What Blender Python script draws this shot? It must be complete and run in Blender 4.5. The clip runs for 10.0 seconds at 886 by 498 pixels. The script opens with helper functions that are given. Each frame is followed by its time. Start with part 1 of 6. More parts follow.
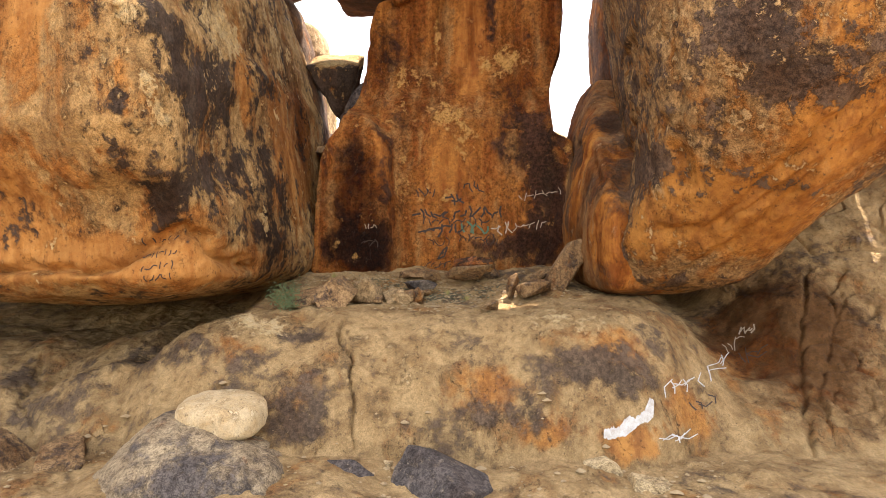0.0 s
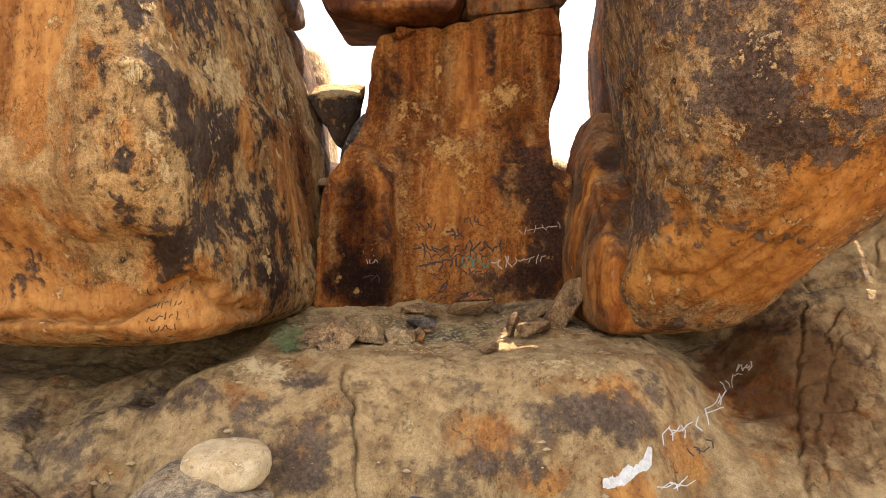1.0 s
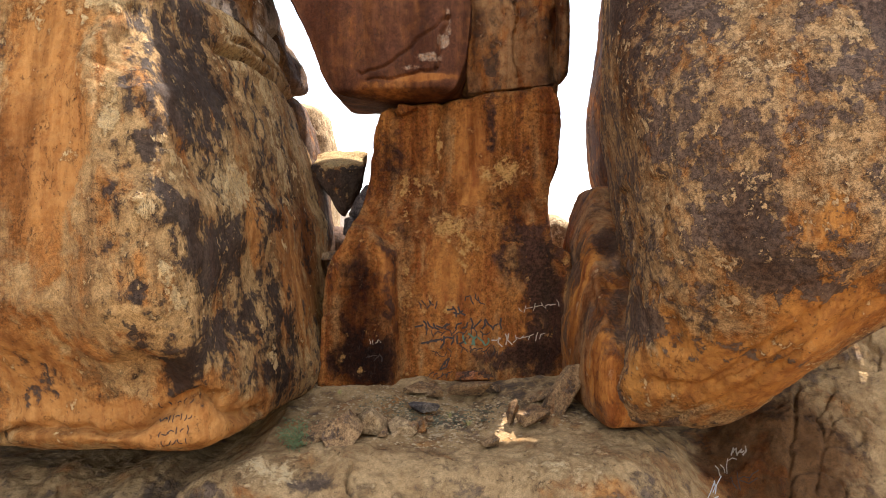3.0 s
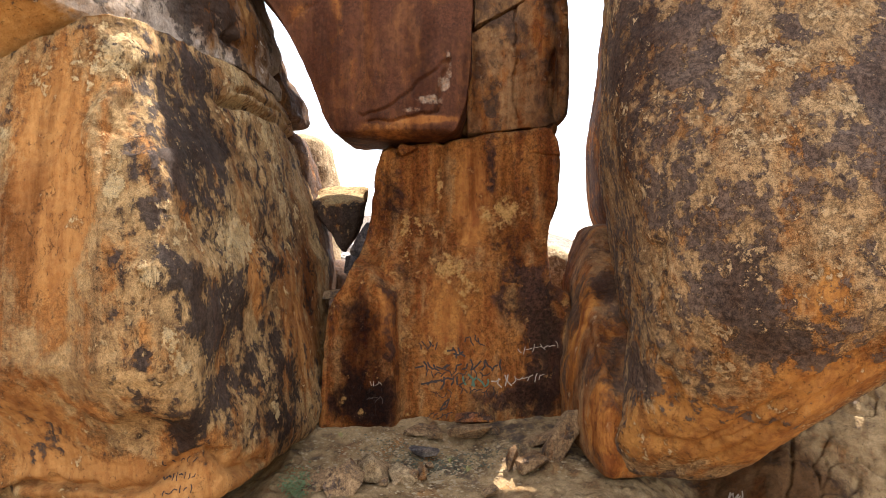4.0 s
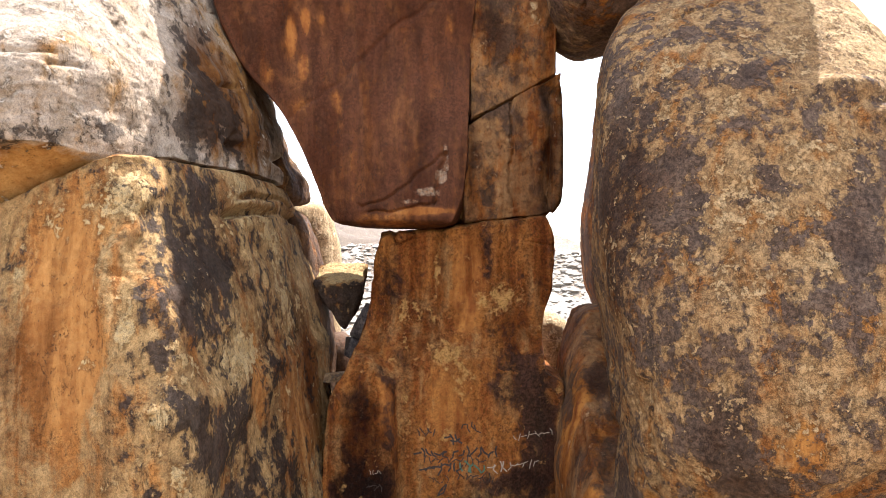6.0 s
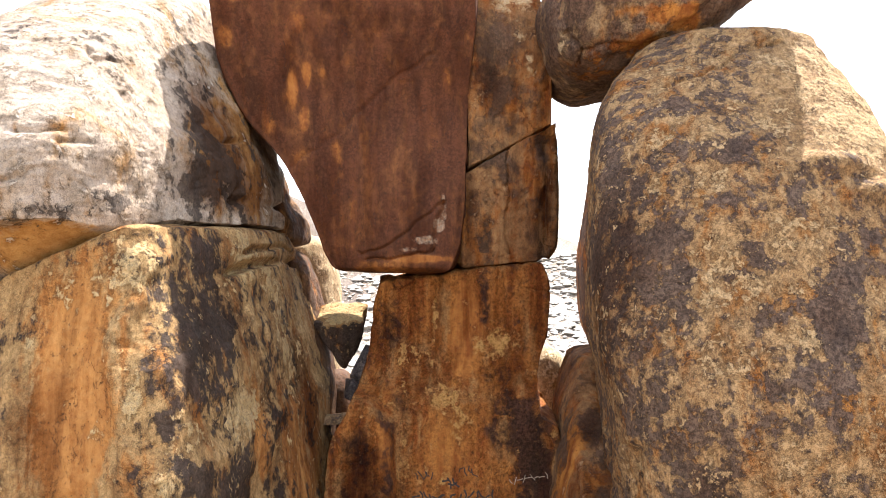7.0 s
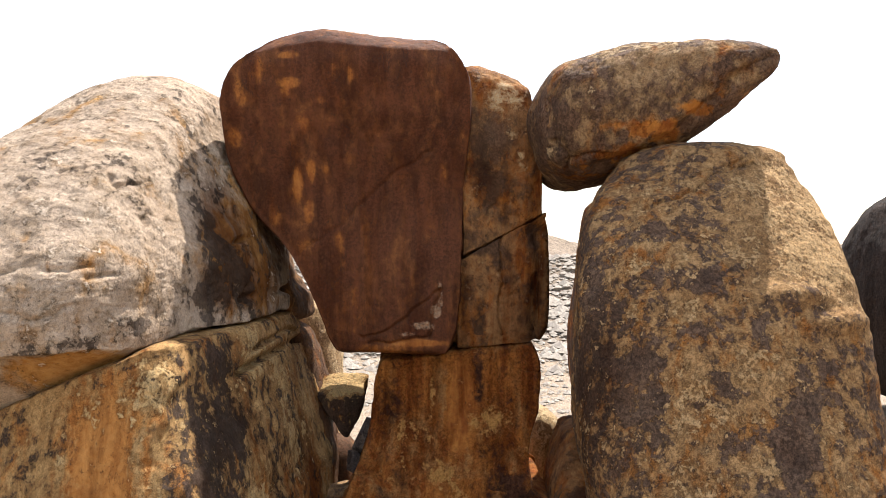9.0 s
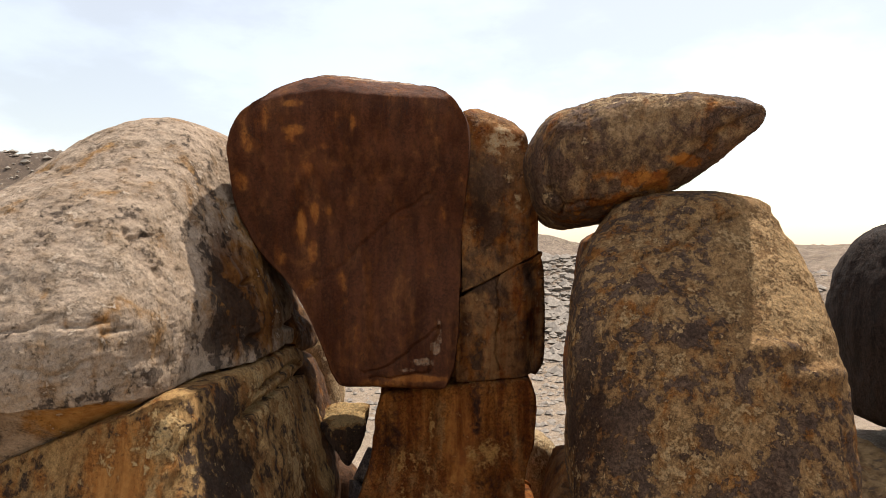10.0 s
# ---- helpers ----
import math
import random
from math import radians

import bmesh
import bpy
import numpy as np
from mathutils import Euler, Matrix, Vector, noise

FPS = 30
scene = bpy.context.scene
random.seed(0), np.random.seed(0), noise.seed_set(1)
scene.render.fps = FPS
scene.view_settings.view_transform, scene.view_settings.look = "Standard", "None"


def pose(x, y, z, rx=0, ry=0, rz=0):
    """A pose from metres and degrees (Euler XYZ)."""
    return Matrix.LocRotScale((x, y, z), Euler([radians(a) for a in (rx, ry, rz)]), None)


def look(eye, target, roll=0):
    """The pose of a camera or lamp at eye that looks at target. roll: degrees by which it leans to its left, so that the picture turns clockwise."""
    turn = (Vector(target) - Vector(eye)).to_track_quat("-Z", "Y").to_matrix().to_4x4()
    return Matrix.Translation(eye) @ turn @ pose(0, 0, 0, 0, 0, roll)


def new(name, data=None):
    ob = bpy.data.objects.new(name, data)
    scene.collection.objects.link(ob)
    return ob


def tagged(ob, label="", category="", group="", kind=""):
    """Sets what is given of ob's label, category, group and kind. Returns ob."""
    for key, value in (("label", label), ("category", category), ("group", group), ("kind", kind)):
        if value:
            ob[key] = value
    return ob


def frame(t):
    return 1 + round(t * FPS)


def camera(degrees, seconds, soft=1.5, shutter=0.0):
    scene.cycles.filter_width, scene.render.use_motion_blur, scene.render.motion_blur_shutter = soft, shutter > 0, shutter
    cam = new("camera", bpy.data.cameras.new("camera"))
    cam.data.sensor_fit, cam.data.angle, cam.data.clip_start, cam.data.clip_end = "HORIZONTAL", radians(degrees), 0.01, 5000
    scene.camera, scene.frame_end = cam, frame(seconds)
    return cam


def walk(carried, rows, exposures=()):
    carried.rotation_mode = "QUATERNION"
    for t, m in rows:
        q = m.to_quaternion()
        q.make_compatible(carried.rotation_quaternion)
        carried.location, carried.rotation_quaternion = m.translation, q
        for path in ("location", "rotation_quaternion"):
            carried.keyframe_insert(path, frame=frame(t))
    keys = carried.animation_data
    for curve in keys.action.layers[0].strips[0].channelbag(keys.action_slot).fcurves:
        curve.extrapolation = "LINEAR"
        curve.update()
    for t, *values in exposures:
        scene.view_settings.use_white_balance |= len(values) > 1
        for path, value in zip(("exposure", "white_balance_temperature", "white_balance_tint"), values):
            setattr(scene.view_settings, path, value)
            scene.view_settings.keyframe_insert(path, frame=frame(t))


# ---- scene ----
cam = camera(66.0, 10.0, soft=0.9)
PATH = [
    (0, (0.385, -0.255, 2.201), (0.307, 1.744, 2.202), 0.0),
    (0.5, (0.367, -0.302, 2.434), (0.291, 1.696, 2.436), -0.0),
    (1, (0.369, -0.35, 2.699), (0.293, 1.649, 2.698), -0.0),
    (1.5, (0.367, -0.403, 2.973), (0.29, 1.595, 2.972), -0.0),
    (2, (0.355, -0.451, 3.264), (0.279, 1.548, 3.262), -0.0),
    (2.5, (0.355, -0.501, 3.552), (0.279, 1.498, 3.55), -0.0),
    (2.7, (0.354, -0.526, 3.68), (0.279, 1.472, 3.675), -0.1),
    (4, (0.359, -0.649, 4.497), (0.283, 1.349, 4.49), -0.0),
    (4.5, (0.367, -0.711, 4.827), (0.291, 1.288, 4.821), -0.0),
    (5, (0.382, -0.775, 5.182), (0.304, 1.223, 5.174), -0.1),
    (6.5, (0.426, -1.047, 6.262), (0.351, 0.952, 6.251), -0.0),
    (7, (0.449, -1.175, 6.644), (0.374, 0.823, 6.634), -0.0),
    (7.5, (0.472, -1.305, 7.026), (0.395, 0.694, 7.016), 0.0),
    (8, (0.477, -1.469, 7.373), (0.403, 0.53, 7.363), 0.0),
    (8.5, (0.501, -1.649, 7.732), (0.427, 0.35, 7.721), 0.1),
    (9, (0.525, -1.835, 8.104), (0.451, 0.164, 8.091), 0.0),
    (9.5, (0.551, -2.021, 8.463), (0.476, -0.022, 8.449), 0.1),
    (10, (0.561, -2.225, 8.806), (0.486, -0.227, 8.79), 0.1),
]
walk(cam, [(t, look(eye, target, roll)) for t, eye, target, roll in PATH], [(0.0, 2.2, 7150, 11), (1.0, 2.08, 7100, 11), (2.5, 1.85, 6700, 11), (4.5, 1.87, 6250, 10), (7.0, 1.98, 6100, 9), (8.0, 1.7, 6150, 9), (9.0, 1.08, 6550, 10), (10.0, 0.28, 7000, 11)])

# ---------------------------------------------------------------- world, sun, exposure
SUN_ELEVATION, SUN_AZIMUTH = 60.0, 28.0  # degrees; azimuth from +y towards +x
world = bpy.data.worlds.new("desert_sky")
scene.world = world
world.use_nodes = True
wn, wl = world.node_tree.nodes, world.node_tree.links
wn.clear()
sky = wn.new("ShaderNodeTexSky")
sky.sky_type, sky.sun_disc = "NISHITA", False
sky.sun_elevation, sky.sun_rotation = radians(SUN_ELEVATION), radians(SUN_AZIMUTH)
sky.dust_density, sky.air_density = 0.7, 1.0
w_co = wn.new("ShaderNodeTexCoord")
w_map = wn.new("ShaderNodeMapping")
w_map.inputs["Scale"].default_value = (1.6, 1.6, 4.0)
w_noise = wn.new("ShaderNodeTexNoise")
w_noise.inputs["Scale"].default_value = 2.2
w_noise.inputs["Detail"].default_value = 7
w_noise.inputs["Roughness"].default_value = 0.55
w_range = wn.new("ShaderNodeMapRange")
w_range.interpolation_type = "SMOOTHSTEP"
w_range.inputs["From Min"].default_value, w_range.inputs["From Max"].default_value = 0.42, 0.64
w_range.inputs["To Min"].default_value, w_range.inputs["To Max"].default_value = 0.6, 1.0
w_mix = wn.new("ShaderNodeMix")
w_mix.data_type = "RGBA"
w_haze = wn.new("ShaderNodeMix")
w_haze.data_type, w_haze.blend_type = "RGBA", "MULTIPLY"
w_haze.inputs[0].default_value = 1.0
w_haze.inputs[7].default_value = (2.75, 2.5, 2.25, 1)
w_bg = wn.new("ShaderNodeBackground")
w_bg.inputs["Strength"].default_value = 0.05
w_out = wn.new("ShaderNodeOutputWorld")
wl.new(w_co.outputs["Generated"], w_map.inputs["Vector"])
wl.new(w_map.outputs[0], w_noise.inputs["Vector"])
wl.new(w_noise.outputs["Fac"], w_range.inputs["Value"])
wl.new(w_range.outputs[0], w_mix.inputs[0])
wl.new(sky.outputs[0], w_mix.inputs[6])
wl.new(sky.outputs[0], w_haze.inputs[6])
wl.new(w_haze.outputs[2], w_mix.inputs[7])
w_split = wn.new("ShaderNodeSeparateXYZ")
w_high = wn.new("ShaderNodeMapRange")
w_high.inputs["From Min"].default_value, w_high.inputs["From Max"].default_value = -0.02, 1.0
w_high.inputs["To Min"].default_value, w_high.inputs["To Max"].default_value = 0.5, 1.0
w_veil = wn.new("ShaderNodeMix")
w_veil.data_type = "RGBA"
w_veil.inputs[6].default_value, w_veil.inputs[7].default_value = (0, 0, 0, 1), (10.5, 10.5, 10.6, 1)
w_sum = wn.new("ShaderNodeMix")
w_sum.data_type, w_sum.blend_type = "RGBA", "ADD"
w_sum.inputs[0].default_value = 1.0
wl.new(w_co.outputs["Generated"], w_split.inputs[0])
wl.new(w_split.outputs[2], w_high.inputs["Value"])
wl.new(w_high.outputs[0], w_veil.inputs[0])
wl.new(w_mix.outputs[2], w_sum.inputs[6])
wl.new(w_veil.outputs[2], w_sum.inputs[7])
wl.new(w_sum.outputs[2], w_bg.inputs["Color"])
wl.new(w_bg.outputs[0], w_out.inputs["Surface"])

sun_data = bpy.data.lights.new("sun", "SUN")
sun_data.energy, sun_data.angle, sun_data.color = 5.0, radians(0.53), (1.0, 0.95, 0.88)
sun = new("sun", sun_data)
e, a = radians(SUN_ELEVATION), radians(SUN_AZIMUTH)
to_sun = Vector((math.sin(a) * math.cos(e), math.cos(a) * math.cos(e), math.sin(e)))
sun.matrix_world = look(to_sun * 60, (0, 0, 0))


# ---------------------------------------------------------------- materials
def node(nt, kind, **values):
    n = nt.nodes.new(kind)
    for key, value in values.items():
        n.inputs[key.replace("_", " ")].default_value = value
    return n


def noise_node(nt, vec, scale, detail=6.0, rough=0.6, distortion=0.0):
    n = node(nt, "ShaderNodeTexNoise", Scale=scale, Detail=detail, Roughness=rough, Distortion=distortion)
    nt.links.new(vec, n.inputs["Vector"])
    return n.outputs["Fac"]


def sums(nt, terms, bias=0.0):
    """bias plus the sum of value * factor over the terms."""
    total = None
    for value, factor in terms:
        m = nt.nodes.new("ShaderNodeMath")
        m.operation = "MULTIPLY_ADD"
        nt.links.new(value, m.inputs[0])
        m.inputs[1].default_value = factor
        if total is None:
            m.inputs[2].default_value = bias
        else:
            nt.links.new(total, m.inputs[2])
        total = m.outputs[0]
    return total


def step(nt, value, lo, hi, to=(0.0, 1.0)):
    m = nt.nodes.new("ShaderNodeMapRange")
    m.interpolation_type = "SMOOTHSTEP"
    nt.links.new(value, m.inputs["Value"])
    m.inputs["From Min"].default_value, m.inputs["From Max"].default_value = lo, hi
    m.inputs["To Min"].default_value, m.inputs["To Max"].default_value = to
    return m.outputs[0]


def blend(nt, fac, a, b, kind="MIX"):
    m = nt.nodes.new("ShaderNodeMix")
    m.data_type, m.blend_type = "RGBA", kind
    for socket, value in ((m.inputs[0], fac), (m.inputs[6], a), (m.inputs[7], b)):
        if isinstance(value, (int, float)):
            socket.default_value = value
        elif isinstance(value, tuple):
            socket.default_value = (*value, 1)
        else:
            nt.links.new(value, socket)
    return m.outputs[2]


def attribute(nt, name):
    n = nt.nodes.new("ShaderNodeAttribute")
    n.attribute_name = name
    return n.outputs["Fac"]


def moved(nt, vec, scale, shift=(0, 0, 0)):
    m = nt.nodes.new("ShaderNodeMapping")
    nt.links.new(vec, m.inputs["Vector"])
    m.inputs["Scale"].default_value = scale
    m.inputs["Location"].default_value = shift
    return m.outputs[0]


TAN, TAN_DEEP = (0.50, 0.32, 0.145), (0.33, 0.185, 0.075)
ORANGE, ORANGE_DEEP = (0.50, 0.205, 0.045), (0.27, 0.085, 0.022)
VARNISH, VARNISH_DEEP = (0.085, 0.05, 0.034), (0.024, 0.016, 0.014)
PALE = (0.62, 0.47, 0.28)


def rock_material(name, light=TAN, deep=TAN_DEEP, warm=ORANGE, warm_deep=ORANGE_DEEP, dark=VARNISH, dark_deep=VARNISH_DEEP,
                  pale=PALE, size=1.0, dark_bias=0.0, warm_bias=0.0, pale_bias=0.0, streak=1.0, relief=1.0, crisp=0.07, stretch=0.75, cracks=1.0, stain=0.55, swirl=0.3, flakes=1.0, grit=1.0):
    """Weathered sandstone: a tan body with iron-orange stains, flaking dark desert varnish and pale scars. The mesh's
    attributes dark, warm and pale say where each of them gathers; dark, pale and brown also hold painted shade and
    sunlight."""
    mat = bpy.data.materials.new(name)
    mat.use_nodes = True
    nt = mat.node_tree
    bsdf = nt.nodes["Principled BSDF"]
    co = nt.nodes.new("ShaderNodeTexCoord").outputs["Object"]
    patch = noise_node(nt, moved(nt, co, (1, 1, stretch)), 1.1 / size, 9, 0.62, swirl)
    mottle = noise_node(nt, moved(nt, co, (1, 1, stretch), (7, 3, 1)), 4.0 / size, 9, 0.66, 0.6 * swirl)
    chips = noise_node(nt, moved(nt, co, (1, 1, 0.9), (12, 5, 8)), 7.5 / size, 8, 0.64, swirl)
    speck = noise_node(nt, moved(nt, co, (1, 1, 1), (2, 9, 4)), 22.0, 7, 0.7)
    grain = noise_node(nt, co, 90.0, 4, 0.7)
    plates = []
    for scale, shift in ((3.2, 2.0), (8.0, 21.0)):
        wobble = nt.nodes.new("ShaderNodeTexNoise")
        wobble.inputs["Scale"].default_value, wobble.inputs["Detail"].default_value, wobble.inputs["Roughness"].default_value = scale * 1.5, 5, 0.7
        nt.links.new(co, wobble.inputs["Vector"])
        warped = nt.nodes.new("ShaderNodeVectorMath")
        warped.operation = "MULTIPLY_ADD"
        nt.links.new(wobble.outputs["Color"], warped.inputs[0])
        warped.inputs[1].default_value = (0.75 / scale,) * 3
        nt.links.new(moved(nt, co, (1, 1, 0.8), (shift, shift, shift)), warped.inputs[2])
        cell = nt.nodes.new("ShaderNodeTexVoronoi")
        cell.inputs["Scale"].default_value = scale
        nt.links.new(warped.outputs[0], cell.inputs["Vector"])
        red = nt.nodes.new("ShaderNodeSeparateColor")
        nt.links.new(cell.outputs["Color"], red.inputs[0])
        plates.append(red.outputs[0])
    streaks = noise_node(nt, moved(nt, co, (3.4, 3.4, 0.30), (5, 1, 0)), 1.5, 8, 0.66, 0.3)
    second = noise_node(nt, moved(nt, co, (1, 1, 0.6), (31, 17, 5)), 1.7 / size, 8, 0.6, 0.5)
    body = blend(nt, step(nt, sums(nt, [(mottle, 0.9), (second, 0.7), (speck, 0.4)], -1.0), -0.14, 0.16), light, deep)
    rust = blend(nt, step(nt, sums(nt, [(streaks, 1.0), (chips, 0.5), (speck, 0.25)], -0.875), -0.14, 0.17), warm, warm_deep)
    w = sums(nt, [(attribute(nt, "warm"), 0.45), (second, 1.3), (streaks, streak), (chips, 0.5)], warm_bias - 0.9 - 0.5 * streak)
    body = blend(nt, step(nt, w, -0.12, 0.2), body, rust)
    crust = blend(nt, step(nt, sums(nt, [(mottle, 0.6), (streaks, 0.7), (speck, 0.4)], -0.85), -0.17, 0.17), dark_deep, dark)
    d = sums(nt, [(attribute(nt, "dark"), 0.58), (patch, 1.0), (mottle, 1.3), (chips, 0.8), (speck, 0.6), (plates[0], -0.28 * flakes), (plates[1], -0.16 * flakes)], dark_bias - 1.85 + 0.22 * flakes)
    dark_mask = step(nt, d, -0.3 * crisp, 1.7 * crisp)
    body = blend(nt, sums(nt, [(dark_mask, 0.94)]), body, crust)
    body = blend(nt, sums(nt, [(step(nt, noise_node(nt, moved(nt, co, (1.7, 1.7, 0.24), (4, 11, 2)), 1.3, 6, 0.6, 0.4), 0.42, 0.64), stain)]), body, blend(nt, 1.0, body, (0.50, 0.40, 0.34), "MULTIPLY"))
    # brown: soft stains, and shade painted below and beside the boulders
    stain_shade = step(nt, sums(nt, [(attribute(nt, "brown"), 1.0), (streaks, 0.7), (mottle, 0.5)], -0.6), 0.12, 0.95)
    body = blend(nt, stain_shade, body, blend(nt, 1.0, body, (0.36, 0.27, 0.22), "MULTIPLY"))
    p = sums(nt, [(attribute(nt, "pale"), 0.45), (chips, 1.6), (mottle, 0.7), (speck, 0.6), (plates[0], 0.3 * flakes), (plates[1], 0.3 * flakes)], pale_bias - 1.73 - 0.3 * flakes)
    pale_mask = step(nt, p, 0.0, 1.6 * crisp)
    body = blend(nt, pale_mask, body, blend(nt, step(nt, speck, 0.35, 0.7), pale, light))
    smooth = step(nt, attribute(nt, "warm"), 0.25, 1.1, (1.0, 0.3))
    body = blend(nt, sums(nt, [(smooth, grit)]), body, blend(nt, step(nt, sums(nt, [(grain, 0.6), (speck, 0.6)], -0.6), -0.10, 0.10), (0.36, 0.33, 0.31), (1.0, 0.95, 0.90)), "MULTIPLY")
    edge = nt.nodes.new("ShaderNodeMath")
    edge.operation = "ABSOLUTE"
    nt.links.new(sums(nt, [(p, 1.0)], 0.02), edge.inputs[0])
    rim = step(nt, edge.outputs[0], 0.0, 0.05, (1.0, 0.0))
    pits = step(nt, noise_node(nt, moved(nt, co, (1, 1, 0.8), (3, 3, 9)), 26.0, 3, 0.6), 0.62, 0.70)
    wander = noise_node(nt, moved(nt, co, (1.3, 1.3, 0.55), (8, 2, 6)), 1.6 / size, 7, 0.6, 0.6)
    line = nt.nodes.new("ShaderNodeMath")
    line.operation = "ABSOLUTE"
    nt.links.new(sums(nt, [(wander, 1.0)], -0.52), line.inputs[0])
    crack = sums(nt, [(step(nt, line.outputs[0], 0.0, 0.007, (1.0, 0.0)), 1.0)])
    masked = nt.nodes.new("ShaderNodeMath")
    masked.operation = "MULTIPLY"
    nt.links.new(crack, masked.inputs[0])
    nt.links.new(step(nt, second, 0.5, 0.56), masked.inputs[1])
    wear = sums(nt, [(pits, 0.5), (rim, 0.30), (masked.outputs[0], 0.6 * cracks)])
    body = blend(nt, wear, body, (0.03, 0.02, 0.015))
    nt.links.new(body, bsdf.inputs["Base Color"])
    nt.links.new(step(nt, sums(nt, [(dark_mask, -0.14), (speck, 0.2)], 0.76), 0.0, 1.0), bsdf.inputs["Roughness"])
    bsdf.inputs["Specular IOR Level"].default_value = 0.1
    height = sums(nt, [(mottle, 0.7), (chips, 0.35), (speck, 0.22 * grit), (grain, 0.07 * grit), (plates[0], 0.10 * flakes), (plates[1], 0.07 * flakes), (dark_mask, 0.14), (pale_mask, 0.10), (wear, -0.25)])
    bump = nt.nodes.new("ShaderNodeBump")
    bump.inputs["Strength"].default_value = 0.85
    bump.inputs["Distance"].default_value = 0.085 * relief
    nt.links.new(height, bump.inputs["Height"])
    nt.links.new(bump.outputs[0], bsdf.inputs["Normal"])
    return mat


def plain_material(name, colour, colour_two, scale=12.0, rough=0.85, relief=0.01):
    mat = bpy.data.materials.new(name)
    mat.use_nodes = True
    nt = mat.node_tree
    bsdf = nt.nodes["Principled BSDF"]
    co = nt.nodes.new("ShaderNodeTexCoord").outputs["Object"]
    n = sums(nt, [(noise_node(nt, co, scale, 8, 0.7), 0.6), (noise_node(nt, co, scale * 6, 4, 0.7), 0.4)])
    nt.links.new(blend(nt, step(nt, n, 0.33, 0.67), colour, colour_two), bsdf.inputs["Base Color"])
    bsdf.inputs["Roughness"].default_value = rough
    bsdf.inputs["Specular IOR Level"].default_value = 0.3
    bump = nt.nodes.new("ShaderNodeBump")
    bump.inputs["Strength"].default_value, bump.inputs["Distance"].default_value = 0.7, relief
    nt.links.new(n, bump.inputs["Height"])
    nt.links.new(bump.outputs[0], bsdf.inputs["Normal"])
    return mat


# ---------------------------------------------------------------- geometry tools
def lattice(ix, iy, iz, seed):
    n = (ix * 374761393 + iy * 668265263 + iz * 2147483647 + seed * 1442695041) & 0xFFFFFFFF
    n = ((n ^ (n >> 13)) * 1274126177) & 0xFFFFFFFF
    return ((n ^ (n >> 16)) & 0xFFFF) / 32767.5 - 1.0


def wave(p, seed=0):
    """Smooth value noise in -1..1 at the points p (n x 3)."""
    i = np.floor(p).astype(np.int64)
    f = p - i
    f = f * f * f * (f * (f * 6 - 15) + 10)
    out = 0.0
    for a in (0, 1):
        for b in (0, 1):
            for c in (0, 1):
                w = (f[:, 0] if a else 1 - f[:, 0]) * (f[:, 1] if b else 1 - f[:, 1]) * (f[:, 2] if c else 1 - f[:, 2])
                out = out + w * lattice(i[:, 0] + a, i[:, 1] + b, i[:, 2] + c, seed)
    return out


def fbm(p, scale, octaves=4, seed=0, gain=0.5):
    total, amp = 0.0, 1.0
    q = np.asarray(p, float) * scale
    for k in range(octaves):
        total = total + amp * wave(q + 13.7 * k, seed + k)
        q, amp = q * 2.03, amp * gain
    return total


def glide(z, zs, vs):
    """Monotone cubic interpolation of vs over zs."""
    zs, vs = np.asarray(zs, float), np.asarray(vs, float)
    h = np.diff(zs)
    d = np.diff(vs) / h
    m = np.zeros(len(zs))
    m[0], m[-1] = d[0], d[-1]
    for k in range(1, len(zs) - 1):
        if d[k - 1] * d[k] > 0:
            w1, w2 = 2 * h[k] + h[k - 1], h[k] + 2 * h[k - 1]
            m[k] = (w1 + w2) / (w1 / d[k - 1] + w2 / d[k])
    z = np.clip(z, zs[0], zs[-1])
    k = np.clip(np.searchsorted(zs, z) - 1, 0, len(zs) - 2)
    t = (z - zs[k]) / h[k]
    return ((1 + 2 * t) * (1 - t) ** 2 * vs[k] + t * (1 - t) ** 2 * h[k] * m[k]
            + t * t * (3 - 2 * t) * vs[k + 1] + t * t * (t - 1) * h[k] * m[k + 1])


def ring(plan, count):
    """A closed smooth curve through the plan's corners, evenly sampled."""
    c = np.array(plan, float)
    n, t = len(c), np.linspace(0, 1, 24, endpoint=False)[:, None]
    parts = []
    for k in range(n):
        p0, p1, p2, p3 = c[k - 1], c[k], c[(k + 1) % n], c[(k + 2) % n]
        parts.append(0.5 * (2 * p1 + (p2 - p0) * t + (2 * p0 - 5 * p1 + 4 * p2 - p3) * t ** 2 + (3 * p1 - p0 - 3 * p2 + p3) * t ** 3))
    c = np.concatenate(parts)
    c = np.concatenate([c, c[:1]])
    s = np.r_[0, np.cumsum(np.linalg.norm(np.diff(c, axis=0), axis=1))]
    q = np.linspace(0, s[-1], count, endpoint=False)
    return np.stack([np.interp(q, s, c[:, 0]), np.interp(q, s, c[:, 1])], 1)


ROUND = [(-1, -0.35), (-0.72, -0.82), (0, -1), (0.72, -0.82), (1, -0.35), (1, 0.35), (0.72, 0.82), (0, 1), (-0.72, 0.82), (-1, 0.35)]
BLOCK = [(-1, -0.8), (-0.9, -0.97), (-0.4, -1), (0.4, -1), (0.9, -0.97), (1, -0.8), (1, 0.8), (0.9, 0.97), (0, 1), (-0.9, 0.97), (-1, 0.8)]


def wobbled(p, much=1.0):
    return p + 0.05 * much * np.stack([fbm(p, 2.6, 2, 101), 0 * p[:, 0], fbm(p, 2.6, 2, 111)], 1) + 0.045 * much * np.stack([fbm(p, 10.0, 3, 121), 0 * p[:, 0], fbm(p, 10.0, 3, 131)], 1)


